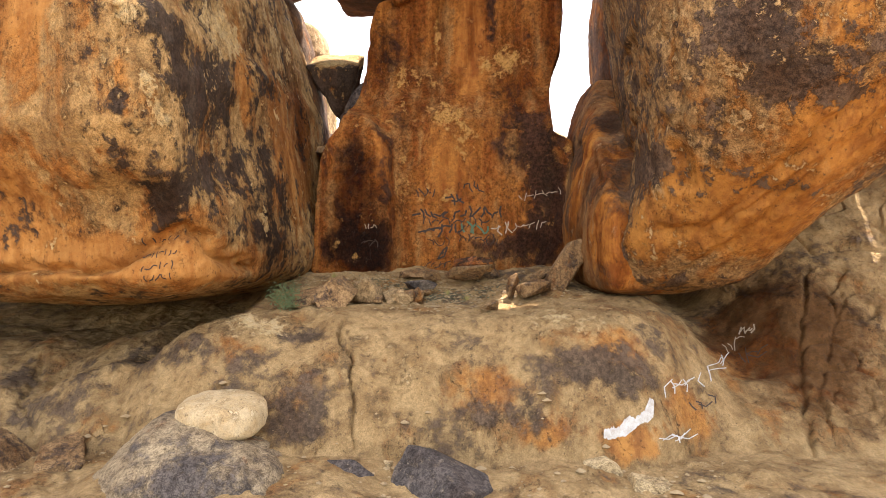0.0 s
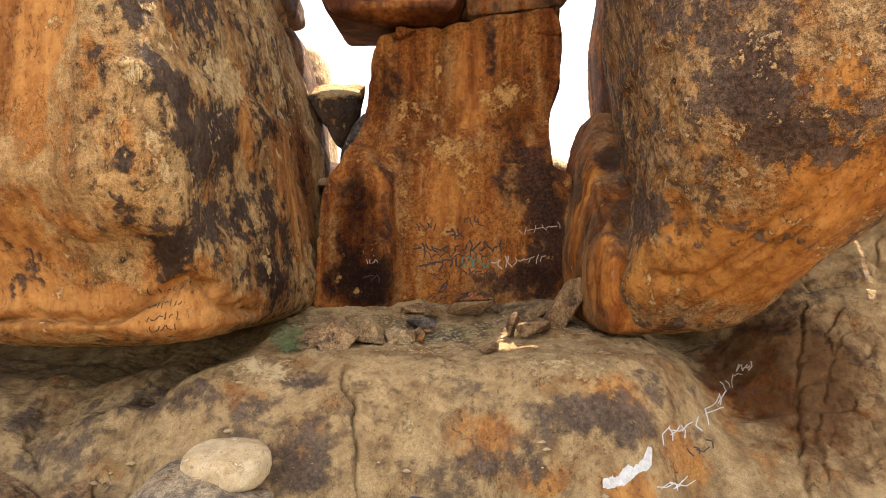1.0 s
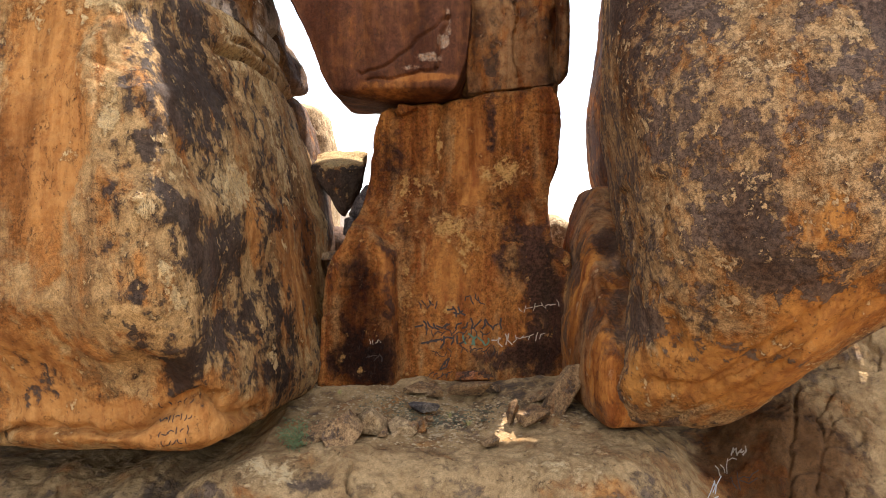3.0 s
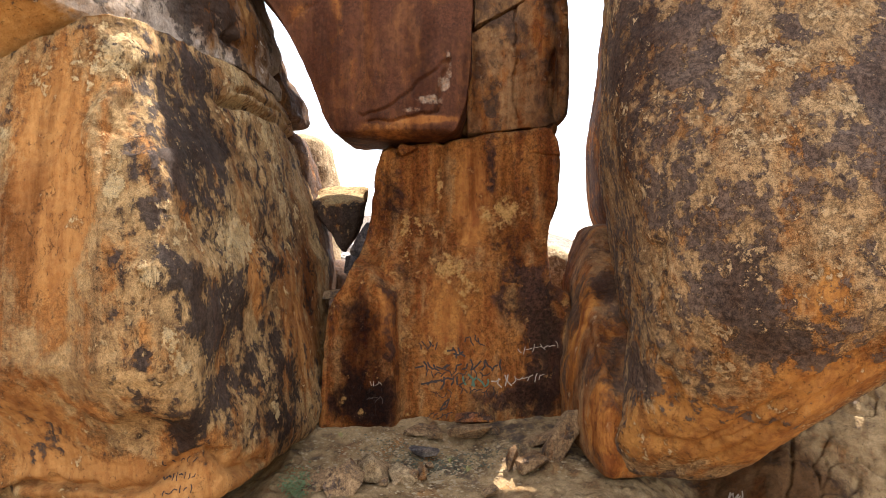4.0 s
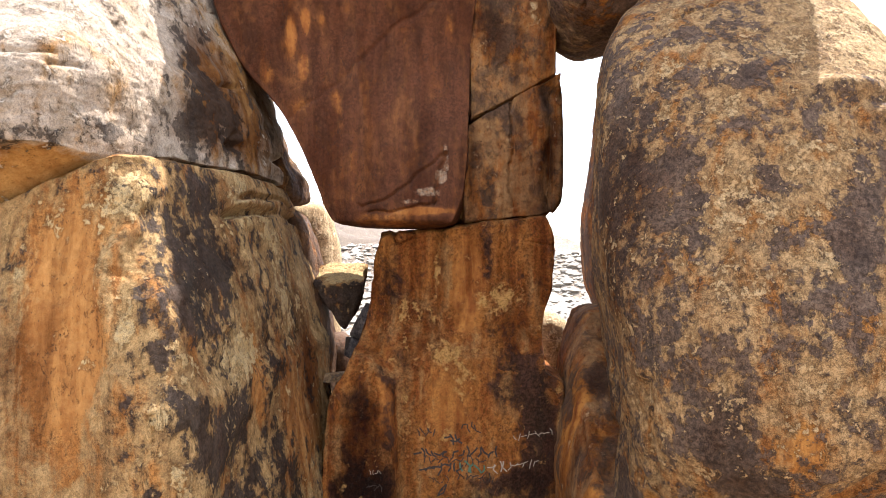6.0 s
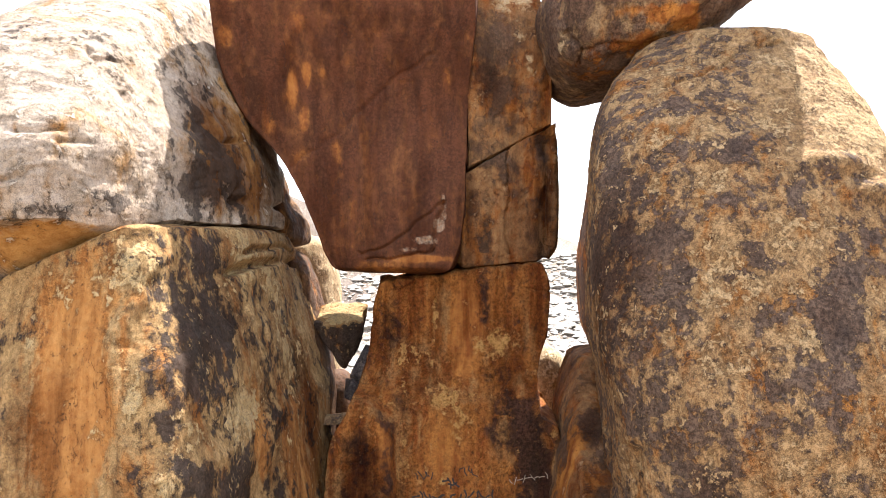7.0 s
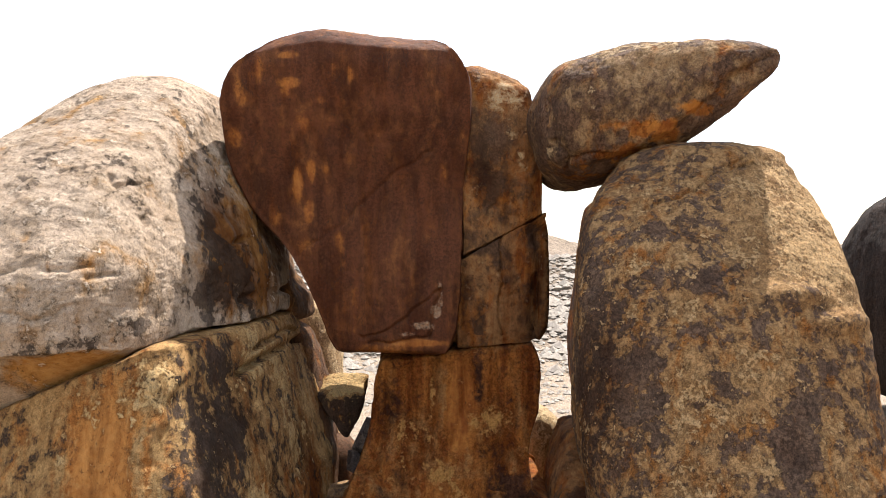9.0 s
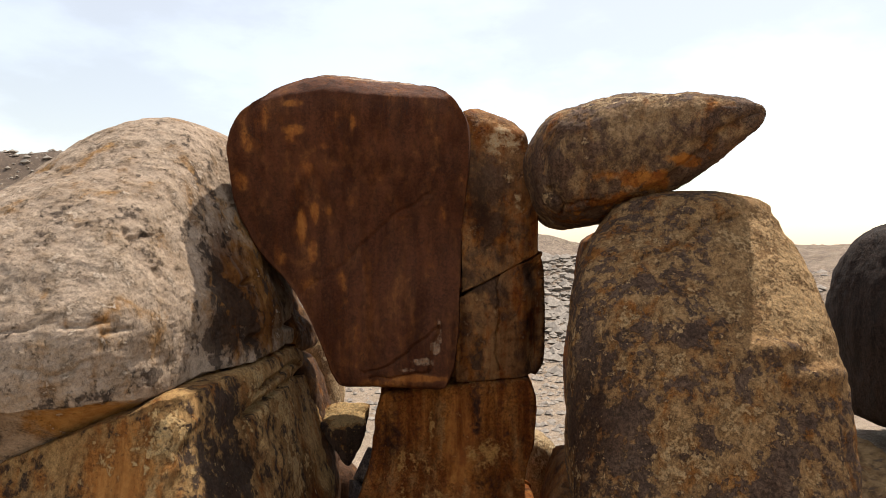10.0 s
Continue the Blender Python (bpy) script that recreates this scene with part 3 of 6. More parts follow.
lower_left = boulder("boulder", rock_left, [
    (1.50, -7.4, -2.3, 6.7, 12.2), (1.66, -7.6, -2.0, 6.3, 12.4), (1.95, -7.7, -1.72, 6.08, 12.5), (2.2, -7.8, -1.66, 6.12, 12.5), (2.6, -7.9, -1.66, 5.95, 12.5), (3.0, -8.0, -1.72, 5.62, 12.5),
    (3.4, -8.0, -1.78, 5.42, 12.5), (4.0, -8.0, -1.84, 5.42, 12.5), (4.9, -8.0, -1.93, 5.5, 12.4), (5.6, -8.0, -2.12, 5.62, 12.2), (6.2, -8.0, -2.34, 5.78, 12.0), (6.93, -8.0, -2.64, 5.95, 11.8)],
    plan=[(-1, -0.69), (-0.34, -0.83), (0.1, -0.9), (0.445, -0.966), (0.595, -0.995), (0.728, -1.0), (0.815, -0.965), (0.86, -0.857), (0.912, -0.57), (0.952, -0.23), (0.958, 0.1), (0.955, 0.5), (0.8, 0.95), (0, 1), (-0.9, 0.9)],
    cap=(0.45, 0.09), power=2.4, around=560, up=360, rough=0.06, seed=3, flake=0.016, warp=left_shape,
    carve=together(groove([(-4.7, 1.85), (-4.3, 1.99), (-3.9, 2.04), (-3.29, 1.99), (-2.94, 2.07), (-2.63, 2.25), (-2.3, 2.37), (-2.14, 2.3), (-2.05, 2.0)], 0.05, 0.15), groove([(-2.59, 4.04), (-2.63, 4.16), (-2.59, 4.26)], 0.02, 0.06),
                   groove([(-3.1, 6.5), (-3.06, 6.02), (-3.22, 5.63), (-3.12, 5.25), (-2.98, 4.81), (-2.9, 4.5)], 0.10, -0.08), scarp([(4.3, -2.88), (4.81, -2.95), (5.25, -3.06), (5.63, -3.14), (6.02, -3.0), (6.6, -2.95)], 0.02, 0.09),
                   dent(-2.06, 3.32, 0.10, 0.6, 0.14), dent(-2.57, 6.38, 0.045, 0.07, 0.25), dent(-2.62, 6.6, 0.02, 0.09, 0.1), dent(-3.6, 4.6, 0.5, 1.8, 0.10), dent(-2.75, 2.55, 0.3, 0.32, 0.12),
                   scarp([(2.3, -2.35), (3.4, -2.15), (5.0, -2.2), (6.2, -2.55)], 0.05, 0.06)),
    # brown and dark: stains and varnish, plus shade painted over the right flank
    brown=[(-3.97, 5.68, 4.46, 0.34, 0.75, 0.5), (-4.24, 5.75, 5.07, 0.21, 0.69, 0.4), (-3.86, 5.96, 2.89, 0.46, 1.09, 0.45), (-3.22, 6.01, 2.67, 0.31, 0.48, 0.35), (-4.11, 6.34, 1.87, 0.58, 0.23, 0.4), (-2.66, 7.26, 5.87, 0.67, 0.87, 0.5), (-2.31, 8.66, 5.13, 0.95, 0.93, 0.3)] + [(-1.98, 7.97, 3.13, 0.76, 2.03, 0.54), (-2.08, 9.4, 4.05, 0.56, 1.46, 0.42), (-2.44, 6.01, 2.65, 0.35, 0.37, 0.6), (-1.97, 7.43, 2.22, 0.61, 0.42, 0.36), (-2.03, 9.68, 3.7, 0.51, 1.31, 0.48), (-3.75, 5.81, 5.53, 0.15, 0.93, 0.5), (-3.48, 5.87, 6.17, 0.11, 0.59, 0.5), (-2.57, 6.39, 5.48, 0.44, 0.89, 0.3)],
    dark=[(-2.58, 6.65, 5.59, 0.77, 0.81, 0.8), (-2.8, 7.34, 6.55, 0.52, 0.34, 0.48), (-2.66, 5.63, 4.82, 0.08, 0.17, 0.88), (-2.39, 5.66, 4.33, 0.18, 0.22, 0.8), (-2.23, 6.51, 3.71, 0.71, 0.31, 0.8), (-2.76, 5.42, 4.32, 0.09, 0.19, 0.72), (-3.02, 5.59, 5.16, 0.05, 0.31, 0.64), (-2.22, 7.91, 4.49, 0.31, 0.47, 0.4), (-2.31, 6.71, 3.07, 0.8, 0.35, 0.45), (-2.24, 6.62, 4.03, 0.35, 0.28, 0.72), (-2.32, 5.87, 4.14, 0.15, 0.23, 0.72), (-2.58, 5.46, 3.5, 0.08, 0.14, 0.8), (-2.45, 6.03, 2.62, 0.26, 0.38, 0.8), (-1.96, 7.9, 2.71, 0.62, 0.65, 0.41), (-2.11, 7.67, 3.28, 0.18, 0.44, 0.23)] + [(-2.06, 6.89, 2.31, 0.26, 0.29, 0.23), (-3.66, 5.65, 4.02, 0.55, 2.01, -1.3), (-2.88, 6.12, 2.07, 1.39, 0.2, -1.3)],
    warm=[(-3.7, 5.76, 5.28, 0.44, 1.33, 1.2), (-3.42, 5.67, 4.75, 0.29, 0.78, 1), (-2.2, 7.52, 4.27, 0.33, 0.61, 0.7), (-2.03, 9.49, 3.59, 0.42, 0.92, 0.9), (-1.99, 8.55, 3.47, 0.58, 1.27, 0.8), (-2.88, 6.12, 2.07, 1.39, 0.22, 1.5), (-4.04, 6.23, 2.64, 0.57, 0.87, 1.2), (-2.43, 6.26, 2.41, 0.37, 0.23, 0.7)],
    # pale: scars and bare stone; just below the dome, sunlight painted as pale colour
    pale=[(-2.97, 5.61, 5.11, 0.11, 0.45, 1.5), (-3.04, 6.07, 6.47, 0.26, 0.33, 1.2), (-2.9, 6.12, 5.99, 0.09, 0.2, 1.2), (-3.34, 5.95, 6.39, 0.16, 0.25, 1), (-2.65, 8.17, 6.53, 0.37, 0.44, 1.3), (-2.55, 9.04, 6.21, 0.52, 0.37, 0.8), (-2.26, 9.01, 4.99, 0.47, 0.8, 0.9), (-2.48, 5.79, 4.74, 0.32, 0.21, 0.7), (-2.34, 7.08, 4.65, 0.62, 0.28, 0.7), (-2.54, 5.49, 4.3, 0.12, 0.17, 0.7), (-4.21, 5.88, 5.76, 0.1, 0.76, 0.7), (-2.37, 5.6, 3.5, 0.28, 0.3, 0.7), (-2.28, 6.99, 4.49, 0.79, 0.35, 0.6), (-2, 7.54, 2.54, 0.12, 0.25, 1.1), (-3.67, 5.67, 3.76, 0.37, 1.83, -0.5)] + [(-2.88, 6.12, 2.07, 1.27, 0.19, -0.6)])
tagged(lower_left, "huge upright sandstone boulder, orange face with dark varnish patches", "boulder")

rock_dome = rock_material("dome_sandstone", light=(0.54, 0.43, 0.33), deep=(0.38, 0.285, 0.20), dark=(0.17, 0.13, 0.10), dark_deep=(0.065, 0.052, 0.045), grit=0.68, pale=(0.62, 0.52, 0.42), warm=(0.52, 0.29, 0.10), warm_deep=(0.38, 0.185, 0.055), dark_bias=-0.2, warm_bias=-0.16, streak=0.3, relief=1.4, stretch=0.9, stain=0.2)


def dome_shape(p):
    x, y, z = p.T.copy()
    y += 0.72 * np.clip((x + 3.9) / 0.7, 0, 1) * np.clip((8.3 - z) / 0.9, 0, 1) * np.clip((8.5 - y) / 1.5, 0, 1)
    z -= (0.06 + 0.40 * np.clip((y - 5.75) / 0.7, 0, 1)) * np.clip(-3.2 - x, 0, 9) * np.clip((8.6 - z) / 1.7, 0, 1) + 0.10 * np.clip(-5.0 - x, 0, 9) ** 1.5 * np.clip((z - 8.0) / 2, 0, 1)
    return np.stack([x, y, z], 1)


dome = boulder("boulder", rock_dome, [
    (6.83, -9.0, -2.72, 5.4, 12.0), (7.3, -9.2, -2.74, 5.3, 12.2), (7.8, -9.2, -2.82, 5.47, 12.4), (8.45, -9.0, -3.08, 6.0, 12.6), (9.4, -8.3, -3.40, 7.08, 12.6), (10.1, -7.6, -3.62, 8.3, 12.5), (10.7, -7.0, -3.8, 9.0, 12.3), (11.16, -6.6, -3.9, 9.4, 12.0)],
    plan=[(-1, -0.3), (-0.6, -0.8), (0, -1), (0.5, -1), (0.78, -0.86), (0.92, -0.4), (1, 0.2), (0.85, 0.85), (0, 1), (-0.85, 0.8)],
    cap=(0.12, 0.9), around=620, up=400, rough=0.05, seed=7, flake=0.02, warp=dome_shape,
    carve=together(dent(-2.81, 7.29, 0.05, 0.08, 0.2), dent(-2.82, 7.42, 0.02, 0.09, 0.1), dent(-3.04, 8.19, 0.03, 0.06, 0.12), groove([(-4.03, 9.01), (-3.94, 8.88), (-3.88, 8.94), (-3.79, 8.93)], 0.02, 0.08), groove([(-4.16, 7.88), (-3.94, 7.85), (-3.78, 7.86)], 0.035, 0.07), groove([(-3.75, 7.72), (-3.6, 7.78)], 0.03, 0.05), groove([(-3.6, 9.5), (-3.5, 9.42)], 0.02, 0.05), groove([(-4.6, 9.0), (-4.4, 9.1)], 0.02, 0.05), groove([(-3.62, 8.5), (-3.56, 8.38)], 0.02, 0.05), groove([(-5.2, 7.9), (-4.9, 7.75), (-4.5, 7.85)], 0.035, 0.05), groove([(-4.6, 7.4), (-4.2, 7.3), (-3.9, 7.42)], 0.04, 0.05)),
    # the right flank's cast shadow is painted in, along with its own mottling
    brown=[(-2.94, 8.76, 8.02, 1.07, 1.16, 0.68), (-3.26, 8.48, 8.5, 0.48, 1.24, 0.45), (-2.83, 8.97, 7.33, 0.67, 0.45, 0.38), (-3.09, 7.79, 7.41, 0.47, 0.41, 0.38)] + [(-2.92, 10.1, 7.98, 0.64, 1.27, 0.52), (-3.15, 7.84, 8.01, 0.44, 1.38, 0.26)],
    dark=[(-3.1, 8.49, 8.25, 0.98, 1.33, 0.28), (-2.83, 8.69, 7.5, 0.51, 0.57, 0.17)] + [(-3.22, 7.93, 8.19, 0.39, 0.8, 0.5), (-3.18, 7.61, 7.34, 0.33, 0.38, 0.5), (-2.9, 8.31, 7.33, 0.4, 0.46, 0.28), (-3.67, 5.78, 7.4, 0.4, 0.19, 0.45), (-3.48, 6.2, 7.13, 0.28, 0.15, 0.6), (-4, 5.64, 6.9, 0.6, 0.16, 0.8), (-3.36, 6.58, 7.13, 0.28, 0.14, 0.28), (-4.13, 6.1, 6.64, 0.63, 0.36, -1.3), (-3.64, 6.05, 7.97, 1.13, 0.72, -0.5)], warm=[(-3.07, 8.89, 8.28, 1.17, 1.26, 0.7)] + [(-4.13, 6.1, 6.64, 0.63, 0.36, 1.6), (-2.85, 9, 7.39, 0.59, 0.53, 0.5), (-3.04, 7.96, 7.66, 0.23, 0.72, 0.6)], pale=[(-2.95, 8.3, 7.6, 0.9, 1.3, -1.2)])
tagged(dome, "domed grey-tan boulder top overhanging the block below", "boulder")

rock_mid = rock_material("middle_sandstone", light=(0.43, 0.235, 0.09), deep=(0.28, 0.13, 0.05), warm=(0.45, 0.185, 0.045), pale=(0.58, 0.32, 0.095), dark_bias=-0.14, warm_bias=0.12, pale_bias=0.0, dark=(0.10, 0.047, 0.03), dark_deep=(0.03, 0.016, 0.013), crisp=0.2, stain=0.9, swirl=0.2)


def middle_shape(p):
    x, y, z = p.T.copy()
    z += 0.12 * x * np.clip((z - 4.5) / 1.5, 0, 1)
    line = np.interp(z, (1.6, 2.2, 3.3, 3.8, 4.15, 4.4), (-0.72, -0.70, -0.74, -0.80, -1.05, -1.25)) + 0.05 * fbm(np.stack([x, 0 * x, z], 1), 2.5, 3, 61)
    y -= 0.34 / (1 + np.exp(np.clip((x - line) / 0.03, -30, 30))) * np.clip((10.7 - y) / 0.8, 0, 1) * np.clip((4.45 - z) / 0.3, 0, 1)
    y -= 0.14 * np.clip(x - 0.1, 0, 2) * np.clip((z - 3.6) / 1.2, 0, 1) * np.clip((11.5 - y) / 1.0, 0, 1)
    return np.stack([x, y, z], 1)


middle = boulder("boulder", rock_mid, [
    (1.55, -1.86, 1.93, 9.52, 12.2), (2.4, -1.82, 1.9, 9.5, 12.2), (3.4, -1.78, 1.9, 9.6, 12.2), (3.74, -1.66, 1.88, 9.66, 12.2), (3.93, -1.55, 1.6, 9.72, 12.2), (4.3, -1.42, 1.57, 9.9, 12.2),
    (4.7, -1.28, 1.6, 10.1, 12.2), (5.15, -1.2, 1.73, 10.2, 12.2), (5.76, -1.15, 1.76, 10.2, 12.2), (6.24, -1.02, 1.62, 10.22, 12.1)],
    plan=BLOCK, cap=(0.2, 0.12), power=2.6, around=480, up=380, rough=0.035, seed=11, flake=0.014, warp=middle_shape,
    carve=together(groove([(-1.75, 2.9), (-1.2, 3.35), (-0.95, 3.6)], 0.05, 0.04), dent(0.35, 3.9, 0.5, 1.3, -0.03), groove([(-0.05, 6.3), (-0.1, 5.6), (-0.15, 5.0)], 0.06, 0.05), groove([(1.3, 6.4), (1.32, 5.95), (1.75, 5.9)], 0.018, 0.04)),
    brown=[(-1.2, 9.2, 2.82, 0.47, 1.02, 1), (-1.11, 9.16, 2.17, 0.57, 0.38, 0.9), (1.47, 9.58, 3.11, 0.42, 1.04, 0.44), (-0.9, 10.23, 5.17, 0.31, 0.69, 0.5), (0.74, 10.1, 5.7, 0.12, 0.52, 0.385), (1.3, 9.55, 2.18, 0.48, 0.32, 0.44), (1.25, 10.02, 5.51, 0.36, 0.63, 0.165)],
    dark=[(-0.81, 10.23, 5.26, 0.31, 0.64, 0.6), (0.74, 10.1, 5.65, 0.11, 0.49, 0.9), (1.25, 10.02, 5.6, 0.32, 0.63, 0.3), (1.22, 9.65, 3.78, 0.42, 0.5, 1.2), (1.47, 9.56, 2.9, 0.37, 0.65, 1.1), (-1.22, 9.3, 3.47, 0.22, 0.47, 0.6), (-1.11, 9.16, 2.26, 0.38, 0.34, 1.5), (-0.82, 9.49, 3.79, 0.17, 0.57, 0.7), (-1.36, 9.19, 2.74, 0.21, 0.43, 0.4), (1.21, 9.54, 2.22, 0.44, 0.25, 0.9), (-0.79, 9.22, 2.99, 0.12, 0.67, 0.6), (0.28, 10.08, 4.8, 0.36, 1.1, -0.7), (0.11, 9.64, 3.77, 0.52, 0.62, -0.8), (-0.57, 9.58, 3.27, 0.12, 0.95, -0.9), (0.11, 9.51, 2.77, 0.52, 0.35, -0.6)] + [(-0.06, 9.51, 2.6, 0.52, 0.52, -0.4), (-0.4, 10.14, 4.8, 0.33, 0.27, -0.6), (0.81, 10.09, 5.03, 0.36, 0.29, -0.7)],
    warm=[(0.41, 10.14, 5.16, 0.29, 1.01, 1.2), (0.11, 9.6, 3.44, 0.43, 0.78, 0.8), (-0.8, 9.34, 3.47, 0.18, 0.9, 1), (-1, 10.26, 5.99, 0.19, 0.11, 1)], pale=[(-0.49, 10.15, 4.8, 0.35, 0.27, 0.9), (0.81, 10.09, 5.03, 0.38, 0.29, 1), (0.11, 9.84, 4.28, 0.42, 0.39, 0.8), (-0.57, 9.6, 3.35, 0.11, 0.78, 1), (0.37, 9.66, 3.9, 0.33, 0.44, 0.6), (-0.1, 10.25, 5.53, 0.05, 0.65, 1.2), (-0.18, 9.53, 2.93, 0.26, 0.26, 0.4), (0.46, 10.15, 6.2, 0.36, 0.07, 0.8), (1.78, 9.66, 3.69, 0.09, 0.09, 1.2)])
tagged(middle, "tall flat-faced orange sandstone block covered in scribbled writing", "boulder")

rock_slab = rock_material("slab_sandstone", light=(0.26, 0.105, 0.04), deep=(0.19, 0.075, 0.034), warm=(0.42, 0.17, 0.045), warm_deep=(0.27, 0.095, 0.03), dark=(0.125, 0.046, 0.023), dark_deep=(0.06, 0.024, 0.014), pale=(0.50, 0.40, 0.29), dark_bias=0.42, warm_bias=-0.1, pale_bias=-0.2, flakes=0.4, grit=0.5, stain=0.7, streak=1.4, relief=0.3, crisp=0.3, stretch=0.3)


def slab_shape(p):
    x, y, z = p.T.copy()
    z += 0.05 * np.clip(y - 9.6, 0, 3) * np.clip((z - 10.6) / 0.8, 0, 1)
    z -= 0.24 * np.clip((-1.9 - x) / 1.2, 0, 1) * np.clip((z - 10.4) / 1.0, 0, 1)
    z -= 0.14 * np.clip((x + 2.2) / 1.8, 0, 1) * np.clip((z - 10.4) / 1.4, 0, 1) * np.clip((10.9 - y) / 1.2, 0, 1)
    y += 0.10 * (x + 1.7) * np.clip((z - 7.4) / 1.4, -1, 1)
    return np.stack([x, y, z], 1)


SLAB_STREAKS = [(-2.33, 9.49, 9.14, 0.07, 0.68, 1.6), (-2.09, 9.45, 9.34, 0.07, 0.77, 1.6), (-2.14, 9.13, 10.08, 0.1, 0.28, 1.5), (-2.28, 8.9, 10.68, 0.19, 0.08, 1.5), (-2.38, 8.92, 10.56, 0.07, 0.13, 1.4), (-1.85, 9.04, 10.42, 0.11, 0.05, 1.3), (-3.11, 8.89, 10.48, 0.09, 0.33, 1.4), (-2.77, 8.82, 10.85, 0.05, 0.21, 1.4), (-2.32, 8.85, 11.1, 0.18, 0.07, 1.4), (-1.64, 8.92, 10.89, 0.04, 0.11, 1.2), (-1.36, 8.98, 10.81, 0.04, 0.32, 1.2), (-3.26, 9.15, 9.83, 0.11, 0.18, 1.3), (0.11, 9.73, 9.28, 0.07, 0.29, 1.3), (-2.15, 9.6, 8.68, 0.09, 0.21, 1.4), (-1.66, 9.7, 8.16, 0.06, 0.18, 1.2)] + [(-1.82, 9.46, 9.37, 0.05, 0.19, 1.2), (-2.7, 9.59, 8.54, 0.12, 0.14, 1.2), (-1.68, 9.78, 6.83, 0.38, 0.37, 0.5), (-2.21, 9.69, 8.07, 0.22, 0.16, 0.8), (-0.3, 9.72, 6.43, 0.39, 0.06, 1.6), (-0.81, 9.79, 6.3, 0.49, 0.15, 1.2)]
slab = boulder("boulder", rock_slab, [
    (6.17, -1.62, 0.12, 9.9, 11.6), (6.35, -1.80, 0.2, 9.82, 11.7), (6.9, -2.04, 0.38, 9.76, 11.9), (7.56, -2.33, 0.43, 9.7, 12.0), (8.14, -2.66, 0.45, 9.68, 12.0), (8.71, -3.12, 0.47, 9.64, 12.0),
    (9.2, -3.34, 0.5, 9.54, 12.0), (9.7, -3.46, 0.55, 9.34, 12.0), (10.3, -3.46, 0.6, 9.10, 12.0), (10.8, -3.34, 0.58, 8.95, 12.0), (11.08, -3.2, 0.48, 8.9, 12.0), (11.3, -3.0, 0.34, 8.93, 12.0), (11.52, -2.72, 0.16, 9.15, 11.9), (11.70, -2.3, -0.12, 9.5, 11.8), (11.82, -1.8, -0.55, 9.95, 11.6)],
    plan=BLOCK, cap=(0.14, 0.03), power=2.6, around=420, up=340, rough=0.03, seed=17, flake=0.008, warp=slab_shape, ragged=0.28,
    carve=together(groove([(-2.4, 7.9), (-2.28, 8.0), (-1.67, 8.42), (-1.09, 8.95), (-0.7, 9.28), (-0.12, 9.64)], 0.04, 0.03), groove([(-1.3, 6.5), (-0.9, 6.62), (-0.52, 6.89), (0.05, 7.34)], 0.03, 0.05), groove([(0.05, 7.34), (-0.06, 6.95), (-0.14, 6.55)], 0.03, 0.07), groove([(-0.14, 6.56), (-0.6, 6.46), (-1.2, 6.4)], 0.025, 0.05), groove([(0.42, 6.6), (0.36, 7.2), (0.45, 7.9)], 0.08, 0.05)),
    warm=SLAB_STREAKS,
    # pale: the scar at lower right, and dust with painted sunlight on top
    dark=[(x, y, z, 1.1 * r, 1.1 * rz, (-0.85 if a > 1.55 else -0.38) * a) for x, y, z, r, rz, a in SLAB_STREAKS], pale=[(0.05, 9.7, 7.24, 0.06, 0.24, 2.6), (-0.04, 9.72, 6.96, 0.1, 0.14, 2.4), (-0.25, 9.69, 6.72, 0.22, 0.09, 2.2), (-0.52, 9.71, 6.58, 0.19, 0.06, 1.6), (-0.9, 10, 11.75, 1.5, 0.22, 2)])
tagged(slab, "dark red-brown tapering sandstone slab balanced on the block below", "boulder")

rock_pillar = rock_material("pillar_sandstone", light=(0.36, 0.195, 0.085), deep=(0.24, 0.115, 0.05), dark_bias=0.06, warm_bias=0.0, dark=(0.15, 0.085, 0.052), dark_deep=(0.07, 0.042, 0.028), grit=0.6, crisp=0.24, stain=0.8)


def pillar_up_shape(p):
    x, y, z = p.T.copy()
    z += 0.55 * (x - 1.05) * np.clip((9.4 - z) / 1.2, 0, 1) - 0.35 * (x - 1.0) * np.clip((z - 9.8) / 1.2, 0, 1)
    return np.stack([x, y, z], 1)


def pillar_low_shape(p):
    x, y, z = p.T.copy()
    z += 0.55 * (x - 1.05) * np.clip((z - 6.9) / 1.2, 0, 1) + 0.10 * (x - 1.0) * np.clip((7.2 - z), 0, 1)
    return np.stack([x, y, z], 1)


pillar_up = boulder("boulder", rock_pillar, [
    (8.18, 0.42, 1.82, 9.98, 12.0), (9.0, 0.42, 1.82, 9.85, 12.0), (9.8, 0.42, 1.77, 9.65, 12.0), (10.5, 0.35, 1.68, 9.75, 12.0), (11.25, 0.5, 1.5, 10.0, 11.8)],
    plan=BLOCK, cap=(0.06, 0.45), around=240, up=200, rough=0.04, seed=23, flake=0.014, warp=pillar_up_shape,
    brown=[(0.73, 9.76, 9.38, 0.23, 1.06, 0.7), (1.12, 9.84, 9.1, 0.29, 0.58, 0.4)],
    dark=[(0.92, 9.76, 9.38, 0.24, 0.87, 0.9), (1.2, 9.82, 10.73, 0.3, 0.28, -0.8), (1.46, 9.75, 9.42, 0.08, 0.45, -0.9)], pale=[(1.2, 9.82, 10.73, 0.32, 0.32, 1.3), (1.46, 9.75, 9.42, 0.08, 0.47, 1), (1.2, 9.69, 10.04, 0.12, 0.29, 0.4)], warm=())
